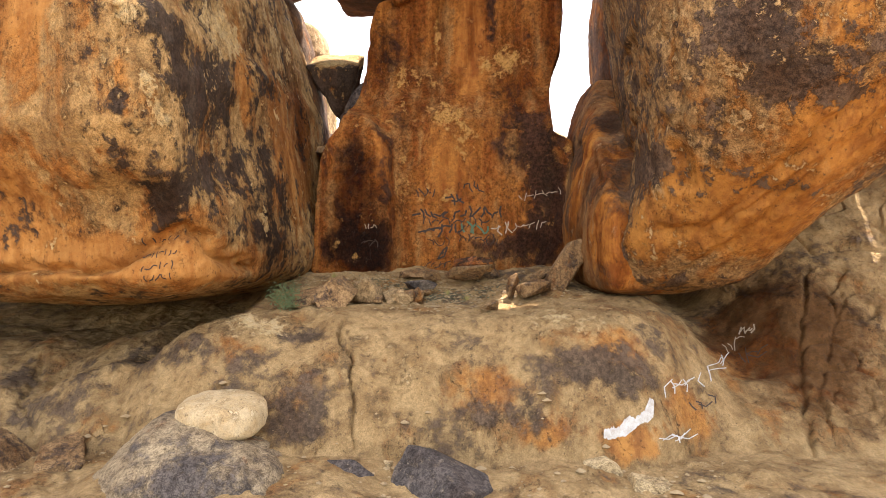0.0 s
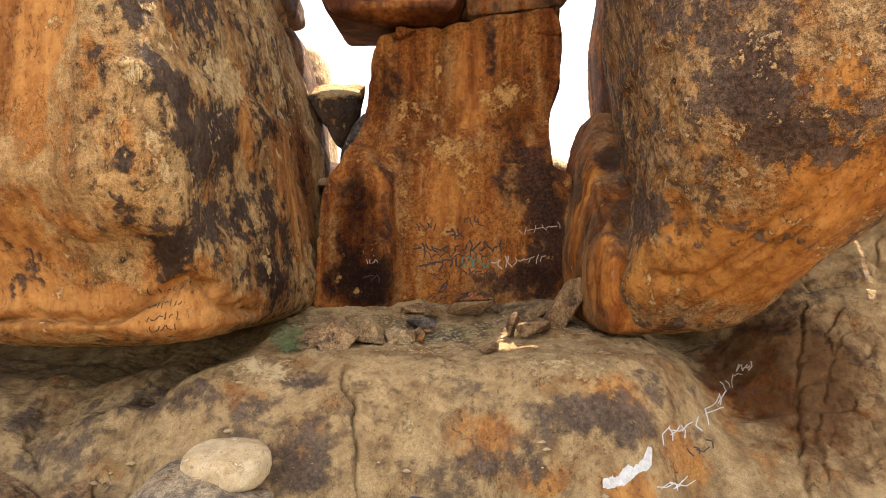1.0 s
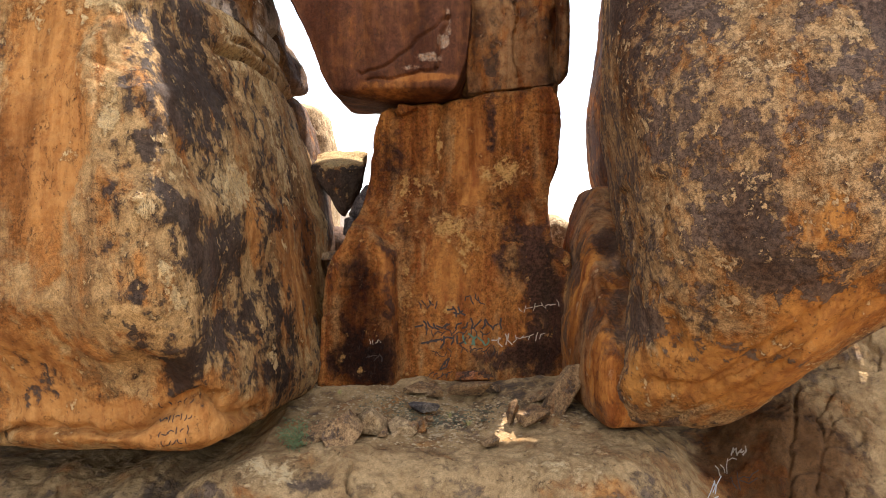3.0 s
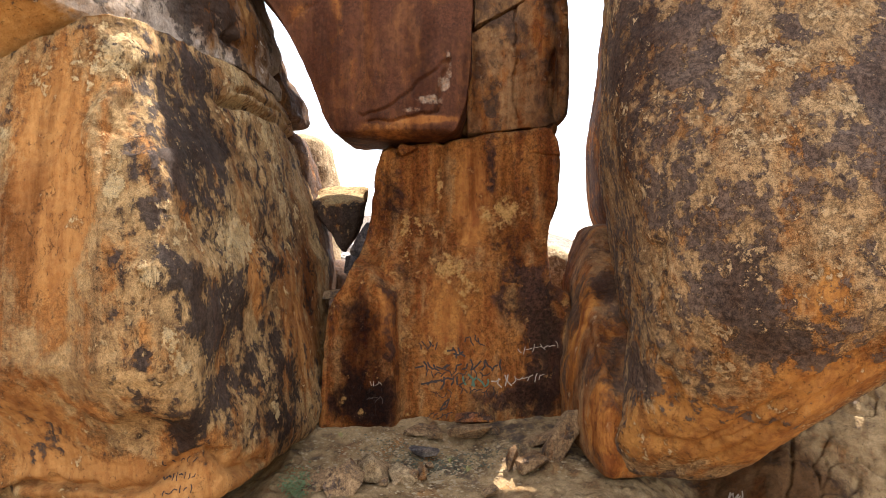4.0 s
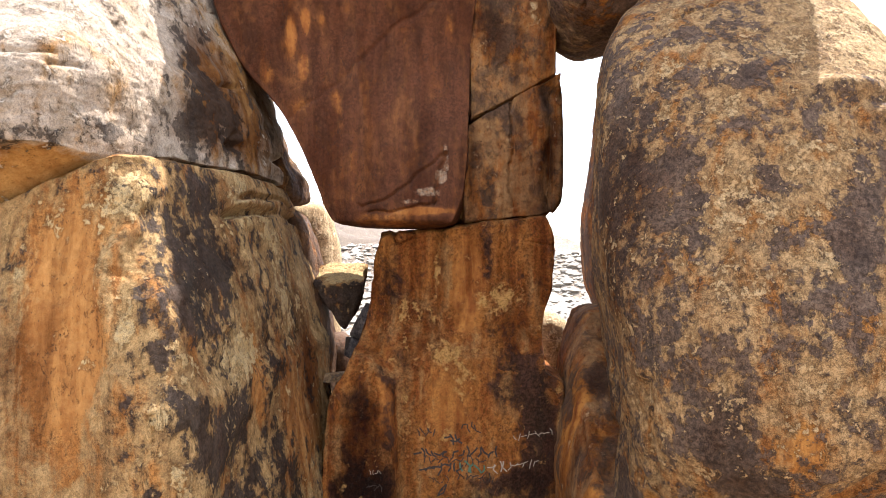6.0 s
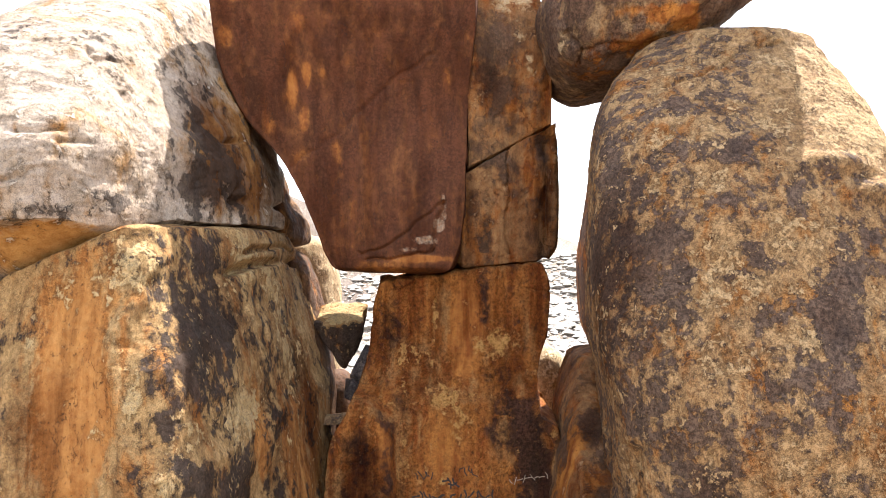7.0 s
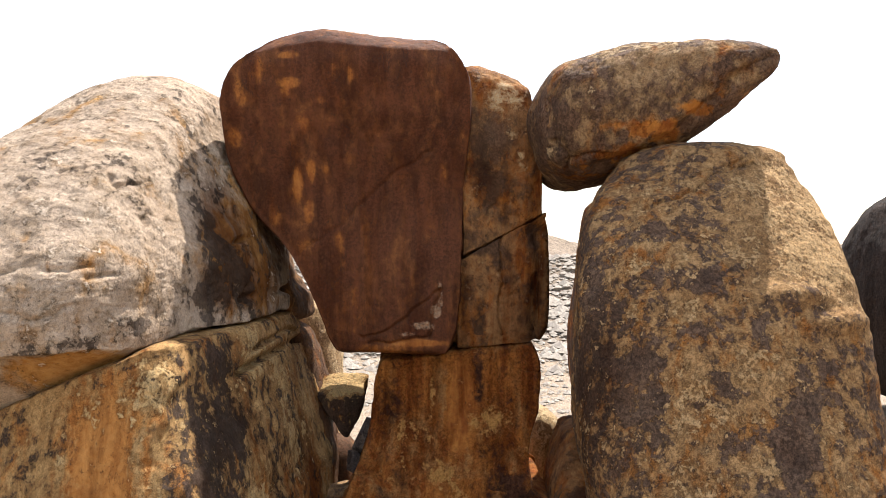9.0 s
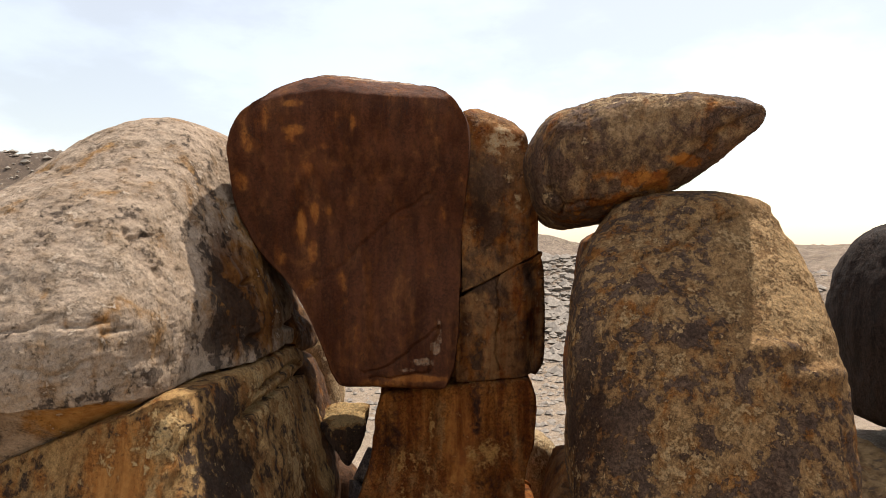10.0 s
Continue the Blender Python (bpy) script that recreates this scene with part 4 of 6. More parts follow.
pillar_low = boulder("boulder", rock_pillar, [
    (6.29, 0.34, 1.75, 10.15, 12.0), (6.6, 0.34, 1.9, 10.1, 12.0), (7.2, 0.36, 1.93, 10.08, 12.0), (8.24, 0.38, 1.88, 10.0, 12.0)],
    plan=BLOCK, cap=(0.06, 0.05), around=280, up=200, rough=0.03, seed=29, flake=0.014, warp=pillar_low_shape,
    carve=together(groove([(1.12, 6.5), (1.06, 6.9), (1.12, 7.4), (1.08, 8.0), (1.12, 8.6)], 0.018, 0.09), scarp([(6.3, 1.6), (7.2, 1.62), (7.8, 1.7), (8.6, 1.55)], 0.04, 0.22)),
    brown=[(1.74, 10.27, 7.44, 0.18, 0.81, 0.9), (0.74, 10.08, 6.85, 0.14, 0.7, 0.5)],
    dark=[(0.79, 10.08, 8.07, 0.23, 0.2, 0.9), (1.63, 10.13, 8.2, 0.11, 0.3, 1), (1.03, 10.03, 7.74, 0.2, 0.12, 0.6), (0.74, 10.08, 6.85, 0.15, 0.5, 0.4), (1.13, 10.09, 7.05, 0.25, 0.4, -0.5), (1.23, 10.09, 6.56, 0.3, 0.25, -0.6)], warm=())
for p in (pillar_up, pillar_low):
    tagged(p, "narrow cracked brown sandstone pillar block beside the slab", "boulder", "stacked pillar blocks")

rock_right = rock_material("right_sandstone", light=(0.46, 0.29, 0.14), deep=(0.30, 0.18, 0.085), pale=(0.57, 0.40, 0.215), dark=(0.17, 0.112, 0.08), dark_deep=(0.072, 0.05, 0.042), warm=(0.48, 0.215, 0.055), warm_deep=(0.30, 0.12, 0.034), dark_bias=0.0, warm_bias=-0.06, pale_bias=0.03, size=0.5, stain=0.35, streak=0.6, stretch=0.9)


def right_shape(p):
    x, y, z = p.T.copy()
    front = np.clip((10.4 - y) / 2, 0, 1)
    y += 0.08 * np.clip(x - 4.2, 0, 1.6) * np.clip(z - 6.6, 0, 2.6) * front
    y += 0.55 * np.clip(x - 3.5, 0, 1.8) * np.clip((4.1 - z) / 1.0, 0, 1) * front
    x += 0.6 * np.clip((y - 8) / 1.5, 0, 1) * np.clip((6.2 - z) / 1.0, 0, 1) * np.clip((x - 4) / 0.8, 0, 1)
    y += 0.9 * np.clip(3.6 - x, 0, 1) * np.clip(z - 8.75, 0, 0.6) * front
    return np.stack([x, y, z], 1)


right = boulder("boulder", rock_right, [
    (1.6, 2.05, 3.15, 7.7, 10.5), (1.8, 2.0, 3.4, 7.3, 11), (2.1, 2.0, 3.75, 6.9, 11.2), (2.6, 2.15, 4.2, 6.25, 11.4), (3.0, 2.22, 4.8, 5.78, 11.5), (3.4, 2.18, 5.3, 5.4, 11.5),
    (4.0, 2.1, 5.6, 5.1, 11.5), (4.9, 2.05, 5.45, 5.15, 11.5), (5.7, 1.95, 5.38, 5.45, 11.3), (6.3, 1.95, 5.42, 5.72, 11.0), (7.0, 1.95, 5.44, 5.96, 10.8), (7.7, 1.99, 5.46, 6.32, 10.6), (8.3, 2.10, 5.46, 6.74, 10.4), (8.75, 2.32, 5.36, 7.08, 10.2), (9.2, 2.72, 5.2, 7.5, 10.0), (9.64, 3.15, 4.95, 7.8, 9.7)],
    plan=[(-1, -0.56), (-0.87, -0.79), (-0.4, -0.945), (0.15, -1), (0.62, -0.97), (0.88, -0.85), (0.98, -0.5), (1.0, 0.2), (0.98, 0.75), (0.65, 1.05), (0.0, 1), (-0.6, 0.75), (-0.88, 0.1)],
    cap=(0.3, 0.28), around=560, up=420, rough=0.05, seed=31, flake=0.016,
    warp=right_shape,
    carve=together(groove([(2.3, 2.4), (2.45, 2.35), (2.78, 2.37), (2.98, 2.64), (3.19, 2.93), (3.45, 3.23), (3.74, 3.47), (4.3, 3.9)], 0.07, 0.07), groove([(2.58, 1.83), (3.08, 2.28), (3.38, 2.76), (3.68, 3.08), (3.97, 3.28), (4.5, 3.6)], 0.05, 0.05), groove([(2.94, 2.43), (3.1, 2.62), (3.5, 3.0), (3.9, 3.35)], 0.03, 0.04), groove([(2.16, 4.5), (2.16, 4.01), (2.24, 3.58), (2.34, 3.19), (2.45, 2.81)], 0.06, 0.09), dent(4.3, 7.5, 0.35, 0.12, -0.12), dent(4.8, 7.2, 0.4, 0.12, -0.12),
                   groove([(2.8, 8.62), (3.11, 8.75), (3.48, 8.86), (3.71, 9.01), (4.02, 9.17), (4.4, 9.25)], 0.025, 0.06), groove([(3.3, 9.0), (3.8, 9.15), (4.3, 9.3)], 0.02, 0.04)),
    brown=[(2.79, 5.48, 4.09, 0.4, 0.54, 0.5), (3.14, 5.5, 3.6, 0.44, 0.22, 0.4), (2, 6.43, 6.17, 0.57, 1.63, 0.7), (2.44, 5.78, 5.56, 0.3, 0.59, 0.3)],
    # upper right: sunlight painted in, paler colour with varnish and orange taken away
    dark=[(5.0, 7.1, 8.4, 1.0, 1.2, -1.3)] + [(x, y, z, r, rz, 0.62 * a) for x, y, z, r, rz, a in [(2.02, 6.7, 7.12, 0.35, 0.99, 0.7), (2.05, 6.26, 5.99, 0.55, 0.68, 0.5), (3.21, 6.35, 7.71, 0.4, 0.16, 0.9), (3.78, 6.07, 7.21, 0.16, 0.18, 0.9), (2.6, 6.16, 6.72, 0.23, 0.14, 1.1), (2.19, 6.41, 6.74, 0.16, 0.16, 0.8), (3.31, 5.9, 6.63, 0.15, 0.12, 0.8), (3.53, 5.81, 6.5, 0.15, 0.09, 0.8), (4.18, 5.71, 6.36, 0.16, 0.13, 0.9), (3.99, 5.54, 5.92, 0.27, 0.24, 1), (3.39, 5.58, 5.92, 0.17, 0.14, 0.7), (2.7, 5.94, 6.3, 0.09, 0.17, 0.8), (2.65, 5.87, 6, 0.14, 0.11, 0.6), (3.21, 5.82, 6.36, 0.15, 0.09, 0.6), (2.68, 6.92, 8.36, 0.14, 0.11, 0.8)] + [(4.78, 6.75, 8.25, 0.45, 0.98, -1.2), (3.17, 6.24, 7.35, 0.46, 0.17, -0.3), (3, 5.94, 6.57, 0.25, 0.25, -0.5), (3.09, 5.76, 6.17, 0.42, 0.17, -0.4), (3.61, 5.91, 6.76, 0.14, 0.17, -0.6), (2.79, 5.48, 4.14, 0.31, 0.47, 1.1), (3.14, 5.5, 3.6, 0.44, 0.25, 0.8), (2.24, 6.93, 3.06, 0.46, 0.2, 1), (2.42, 5.81, 3.76, 0.1, 0.33, 0.4), (2.45, 5.62, 4.75, 0.33, 0.33, 0.4), (2.27, 6.02, 3.76, 0.15, 0.48, -0.7), (2.71, 5.91, 3.29, 0.1, 0.18, -0.8), (3.05, 6.54, 2.4, 0.95, 0.41, -1.2), (3.71, 5.86, 3.14, 0.77, 0.34, -1.1), (3.47, 5.23, 4.67, 0.33, 0.33, -0.3)] + [(3, 5.52, 5.51, 0.4, 0.2, -0.3)]],
    warm=[(4.9, 7.0, 8.3, 1.1, 1.3, -1.3), (3.38, 5.24, 4.06, 0.26, 0.25, 0.9), (3.01, 6.41, 2.54, 0.87, 0.47, 1.3), (3.66, 5.77, 3.25, 0.6, 0.43, 1.2), (2.41, 6.49, 2.86, 0.28, 0.61, 0.7), (2.21, 7.05, 2.31, 0.26, 0.48, 0.8)], pale=[(5.0, 7.1, 8.4, 0.95, 1.2, 0.9)] + [(x, y, z, r, rz, 0.62 * a) for x, y, z, r, rz, a in [(2.52, 6.59, 7.7, 0.32, 0.17, 0.7), (3.17, 6.24, 7.35, 0.44, 0.17, 0.6), (2.47, 6.43, 7.24, 0.25, 0.24, 0.6), (3, 5.94, 6.57, 0.28, 0.29, 0.7), (3.61, 5.91, 6.76, 0.15, 0.18, 0.9), (3.76, 5.97, 6.94, 0.16, 0.07, 1), (3.09, 5.76, 6.17, 0.46, 0.18, 0.6), (4.17, 5.88, 6.73, 0.3, 0.3, 0.5), (2.81, 5.68, 5.75, 0.34, 0.15, 0.8), (3.62, 5.47, 5.74, 0.23, 0.11, 0.9), (3.82, 6.55, 8.11, 0.41, 0.33, 0.6), (4.6, 6.54, 8.01, 0.44, 0.74, 1), (2.11, 6, 4.99, 0.23, 0.1, 0.8), (3, 5.52, 5.51, 0.38, 0.2, 0.6), (3.47, 5.23, 4.67, 0.31, 0.31, 0.6)] + [(2.27, 6.02, 3.76, 0.13, 0.48, 0.9), (2.71, 5.91, 3.29, 0.1, 0.18, 1), (3.05, 6.54, 2.4, 0.95, 0.47, -0.5), (3.66, 5.77, 3.25, 0.6, 0.37, -0.5)]])
tagged(right, "massive rounded sandstone boulder, varnish flaking over tan stone", "boulder")

inner = boulder("boulder", rock_pillar, [
    (1.58, 1.85, 3.1, 7.65, 11.2), (1.9, 1.76, 3.1, 7.42, 11.4), (2.5, 1.72, 3.0, 7.35, 11.6), (3.0, 1.76, 3.0, 7.8, 11.8), (3.6, 1.86, 3.0, 8.6, 11.6), (4.1, 1.98, 3.0, 9.3, 11.5), (4.55, 2.12, 3.0, 10.0, 11.5), (4.88, 2.28, 3.0, 10.4, 11.5)],
    plan=[(-1, 0.1), (-0.92, -0.45), (-0.76, -0.88), (-0.45, -1), (0.4, -0.9), (1, -0.6), (1, 0.8), (0, 1), (-0.9, 0.8)], cap=(0.2, 0.15), around=300, up=240, rough=0.03, seed=37,
    carve=together(dent(2.2, 3.5, 0.16, 0.7, 0.05), groove([(1.86, 4.2), (1.9, 3.6), (1.95, 3.0)], 0.05, 0.04)), brown=[(2.28, 9.05, 3.86, 0.24, 1.16, 0.7), (1.8, 8.54, 2.66, 0.23, 1.16, 0.6)],
    dark=[(2.3, 9.16, 3.95, 0.21, 0.9, 0.7), (2.28, 8.2, 3.26, 0.15, 0.45, 0.5), (1.92, 7.45, 2.24, 0.61, 0.42, -0.5), (1.89, 8.8, 3.24, 0.27, 0.93, -0.8)], warm=[(1.92, 8.99, 3.39, 0.3, 1.28, 1.2), (1.97, 7.38, 2.26, 0.58, 0.48, 1.1), (1.95, 7.57, 2.75, 0.19, 0.33, 0.8)])
tagged(inner, "orange sandstone block wedged behind the large boulder", "boulder")

rock_cap = rock_material("cap_sandstone", light=(0.42, 0.285, 0.16), deep=(0.28, 0.17, 0.085), dark=(0.20, 0.125, 0.085), dark_deep=(0.095, 0.06, 0.045), dark_bias=0.16, warm_bias=-0.08, pale_bias=-0.12, streak=0.2, crisp=0.14)
cap_rock = boulder("boulder", rock_cap, [
    (1.50, 8.95, 10.6, 9.55, 10.7), (1.8, 8.5, 11.6, 9.2, 10.95), (2.3, 8.22, 12.2, 9.06, 11.14), (2.8, 8.08, 12.2, 9.14, 11.24), (3.4, 7.92, 12.0, 9.36, 11.26), (3.9, 7.75, 11.2, 9.66, 11.2), (4.4, 7.6, 10.0, 10.06, 11.08), (4.72, 7.6, 9.3, 10.36, 10.95), (4.95, 7.7, 8.7, 10.56, 10.85)],
    plan=[(-1, 0.2), (-0.97, -0.2), (-0.78, -0.75), (-0.3, -0.98), (0.5, -0.9), (1, -0.1), (0.8, 0.8), (0, 1), (-0.55, 0.93), (-0.88, 0.65)],
    cap=(0.55, 0.22), around=320, up=300, rough=0.05, seed=41, flake=0.014, along="x",
    carve=together(groove([(2.5, 9.3), (2.88, 9.39), (3.48, 9.65), (3.88, 10.04), (4.1, 10.32), (4.6, 10.66)], 0.09, 0.10), groove([(1.86, 9.72), (1.88, 9.6), (2.02, 9.46), (2.06, 9.31)], 0.02, 0.07), groove([(2.03, 9.42), (2.3, 9.46), (2.7, 9.45)], 0.03, 0.05)),
    # the sunlit top is painted lighter: less dark and more pale up there
    warm=[(3.31, 8.15, 9.76, 0.43, 0.12, 0.9), (3.72, 7.94, 10.04, 0.3, 0.1, 0.96), (2.9, 8.45, 9.48, 0.35, 0.13, 0.78), (2.46, 8.83, 9.23, 0.45, 0.27, 0.78), (2.68, 8.21, 9.82, 0.22, 0.08, 0.54)], dark=[(2.11, 8.29, 10.21, 0.63, 0.35, 0.22), (2.73, 8.1, 10.49, 0.69, 0.2, -0.22), (3.5, 7.99, 10.82, 0.97, 0.17, -0.66), (3.31, 8.15, 9.76, 0.43, 0.12, -0.72), (3.72, 7.94, 10.04, 0.3, 0.1, -0.77), (2.9, 8.45, 9.48, 0.35, 0.13, -0.61), (3.94, 8.12, 9.92, 0.44, 0.26, 0.39)], pale=[(3.21, 8.39, 11.06, 1.09, 0.2, 1), (1.81, 8.84, 9.58, 0.24, 0.16, 0.8), (2.73, 8.09, 10.41, 0.52, 0.17, 0.3)])
tagged(cap_rock, "pointed egg-shaped sandstone boulder perched on the larger boulder", "boulder")

back_right = boulder("boulder", rock_pillar, [
    (2.0, 3.4, 6.0, 11.8, 14), (4.4, 3.1, 6.0, 11.2, 14), (4.8, 2.9, 6.0, 11.0, 14), (5.3, 2.76, 6.0, 10.8, 14), (6.2, 2.73, 6.0, 10.8, 14), (7.0, 2.78, 6.0, 10.8, 14), (7.8, 2.84, 6.0, 10.8, 14), (8.6, 2.86, 5.5, 10.9, 13.5), (9.2, 2.9, 5.0, 11, 13)],
    cap=(0.3, 0.4), around=180, up=140, rough=0.06, seed=43, base=(0.3, 0.2, 0))
tagged(back_right, "dark brown boulder standing behind the large ones", "boulder")

rock_black = rock_material("varnished_sandstone", light=(0.16, 0.11, 0.075), deep=(0.10, 0.066, 0.045), dark=(0.05, 0.035, 0.028), dark_deep=(0.02, 0.015, 0.013), pale=(0.25, 0.18, 0.12), dark_bias=0.2, warm_bias=-0.3, pale_bias=-0.2)
far_right = boulder("boulder", rock_black, [
    (4.6, 9.5, 13.3, 11.0, 15), (5.7, 9.25, 13.8, 10.8, 15.5), (7.0, 9.15, 14.3, 10.6, 16), (8.0, 9.3, 14.3, 10.8, 16), (8.8, 9.6, 13.9, 11.0, 15.5), (9.7, 10.2, 13.3, 11.4, 15)],
    cap=(0.5, 0.9), around=200, up=140, rough=0.08, seed=47, base=(1.1, 0, -0.5), carve=groove([(10.4, 9.3), (9.95, 8.6), (9.75, 7.6), (9.7, 6.0)], 0.10, 0.28))
tagged(far_right, "dark rounded boulder on the slope beyond", "boulder")

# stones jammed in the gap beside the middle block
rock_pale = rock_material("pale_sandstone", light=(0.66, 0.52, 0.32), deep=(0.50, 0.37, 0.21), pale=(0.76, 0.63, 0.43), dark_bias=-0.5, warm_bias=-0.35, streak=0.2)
wedge = boulder("wedged_stone", rock_left, [
    (4.40, -1.84, -1.76, 11.1, 11.3), (4.7, -1.98, -1.64, 11.0, 11.45), (5.05, -2.22, -1.5, 10.9, 11.5), (5.36, -2.34, -1.42, 10.88, 11.52)],
    plan=[(-1, -0.8), (-0.85, -1), (-0.2, -0.9), (0.5, -1), (1, -0.75), (0.9, 0.2), (1, 0.9), (0, 1), (-0.9, 0.85), (-1, 0.1)], cap=(0.12, 0.05), around=140, up=90, rough=0.025, seed=51,
    warp=lambda p: np.stack([p[:, 0], p[:, 1], p[:, 2] + 0.6 * (p[:, 1] - 11.1) * np.clip((p[:, 2] - 4.7) / 0.6, 0, 1)], 1), base=(0.9, 0.2, -0.8),
    # sun on the top face, painted as pale spots that clear the dark
    dark=[(-1.87, 11.0 + d, 5.36 + 0.6 * d, 0.6, 0.10, -2.4) for d in (0.0, 0.25, 0.5)], pale=[(-1.87, 11.0 + d, 5.36 + 0.6 * d, 0.6, 0.10, 2.6) for d in (0.0, 0.25, 0.5)])
tagged(wedge, "dark angular stone wedged in the gap between boulders", "stone")
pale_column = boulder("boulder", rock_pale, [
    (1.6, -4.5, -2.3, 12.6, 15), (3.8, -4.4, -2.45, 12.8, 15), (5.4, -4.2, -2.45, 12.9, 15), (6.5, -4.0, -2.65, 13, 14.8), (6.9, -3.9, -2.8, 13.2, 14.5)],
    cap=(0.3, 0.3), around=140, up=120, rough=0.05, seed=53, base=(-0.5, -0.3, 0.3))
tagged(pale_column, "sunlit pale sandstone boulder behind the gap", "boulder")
crevice = boulder("boulder", rock_pillar, [
    (3.2, -3.4, -2.10, 11.3, 13), (4.8, -3.3, -2.22, 11.2, 12.6), (5.6, -3.2, -2.35, 11.0, 12.4), (6.3, -3.2, -2.55, 10.9, 12.3), (6.62, -3.2, -2.75, 10.9, 12.2)],
    cap=(0.3, 0.2), around=140, up=110, rough=0.06, seed=57, base=(0.4, 0, 0))
crevice_top = boulder("boulder", rock_pillar, [
    (6.62, -3.4, -2.62, 10.8, 12.2), (7.1, -3.4, -2.68, 10.7, 12.2), (7.5, -3.5, -2.86, 10.7, 12.1), (8.3, -3.7, -3.18, 10.8, 12.0)],
    cap=(0.2, 0.35), around=140, up=90, rough=0.07, seed=59, base=(0.4, 0, 0))
for p in (crevice, crevice_top):
    tagged(p, "shadowed brown boulder deep in the crevice", "boulder")

gap_rock = boulder("boulder", rock_pillar, [(1.6, -2.6, -1.5, 11.0, 12.6), (2.6, -2.5, -1.55, 11.1, 12.6), (3.5, -2.4, -1.65, 11.2, 12.6), (4.25, -2.3, -1.85, 11.4, 12.4)],
                   cap=(0.2, 0.3), around=90, up=70, rough=0.05, seed=65, base=(0.5, 0, -0.3))
fin = boulder("boulder", rock_pillar, [(3.0, -2.4, -1.95, 10.7, 11.8), (4.0, -2.42, -1.98, 10.7, 11.7), (4.7, -2.45, -2.1, 10.7, 11.6), (5.2, -2.5, -2.25, 10.7, 11.5)],
              cap=(0.2, 0.3), around=90, up=70, rough=0.03, seed=67, base=(0.5, 0, -0.3))
for p in (gap_rock, fin):
    tagged(p, "dark rock filling the narrow gap between boulders", "boulder")
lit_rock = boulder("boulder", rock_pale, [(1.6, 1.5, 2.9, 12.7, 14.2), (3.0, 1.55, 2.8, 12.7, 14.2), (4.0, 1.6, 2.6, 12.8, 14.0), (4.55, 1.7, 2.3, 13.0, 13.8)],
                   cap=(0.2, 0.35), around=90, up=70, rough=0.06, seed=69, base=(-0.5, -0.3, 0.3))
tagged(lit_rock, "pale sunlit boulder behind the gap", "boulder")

# ---------------------------------------------------------------- the slope behind, the valley and far hills
rock_far = rock_material("valley_sand", light=(0.45, 0.385, 0.31), deep=(0.35, 0.29, 0.225), dark=(0.2, 0.155, 0.12), dark_deep=(0.12, 0.095, 0.08), size=9, dark_bias=-0.15, warm_bias=-0.6, streak=0.0, relief=3.0, stretch=1.0, cracks=0.0)
ax = np.sign(np.linspace(-1, 1, 241)) * np.abs(np.linspace(-1, 1, 241)) ** 2.0 * 2200
ay = 14.3 + np.linspace(0, 1, 220) ** 2.6 * 2600


def valley_height(x, y):
    p = np.stack([x, y, 0 * x], 1)
    z = 2.0 - 36 * (1 - np.exp(-np.clip(y - 14, 0, 999) / 38.0))
    z += glide(y, (0, 200, 300, 400, 700, 3000), (0, 0, 9, 37, 42, 60)) * (1 + 0.22 * fbm(p, 0.008, 3, 91)) * glide(x, (-3000, 60, 130, 220, 3000), (1, 1, 0.8, 0.66, 0.6))
    z += glide(x, (-3000, -320, -205, -150, -90, 3000), (70, 58, 44, 18, 0, 0)) * glide(y, (0, 120, 280, 3000), (0, 0, 1, 1))
    return z + fbm(p, 0.03, 4, 93) * np.clip((y - 20) / 200, 0.1, 3) * 2.0


FX, FY = np.meshgrid(ax, ay)
fx, fy = FX.ravel(), FY.ravel()
vp = np.stack([fx, fy, valley_height(fx, fy)], 1)
nx = len(ax)
rows, cols = np.arange(len(ay) - 1)[:, None] * nx, np.arange(nx - 1)[None, :]
quads = np.stack([rows + cols, rows + cols + 1, rows + nx + cols + 1, rows + nx + cols], 2).reshape(-1, 4)
zero = np.zeros(len(vp))
valley = mesh_from("ground_valley", vp, quads, rock_far, {"dark": np.where(fy > 230, 0.35, -0.4) + np.where((fx < -50) & (fy > 80), 1.0, 0.0), "warm": zero, "pale": zero})
tagged(valley, "pale sandy valley with rocky hills far behind", "valley", kind="structure")

# the plain ground around and behind the viewpoint
bx, by = np.linspace(-900, 900, 61), np.linspace(-1800, -13.5, 50)
BX, BY = np.meshgrid(bx, by)
bp = np.stack([BX.ravel(), BY.ravel(), -0.3 + 0 * BX.ravel()], 1)
rows, cols = np.arange(49)[:, None] * 61, np.arange(60)[None, :]
quads = np.stack([rows + cols, rows + cols + 1, rows + 61 + cols + 1, rows + 61 + cols], 2).reshape(-1, 4)
plain = mesh_from("ground_plain", bp, quads, rock_far, {"dark": np.full(len(bp), -0.3)})
tagged(plain, "open sandy ground before the rocks", "ground", kind="structure")

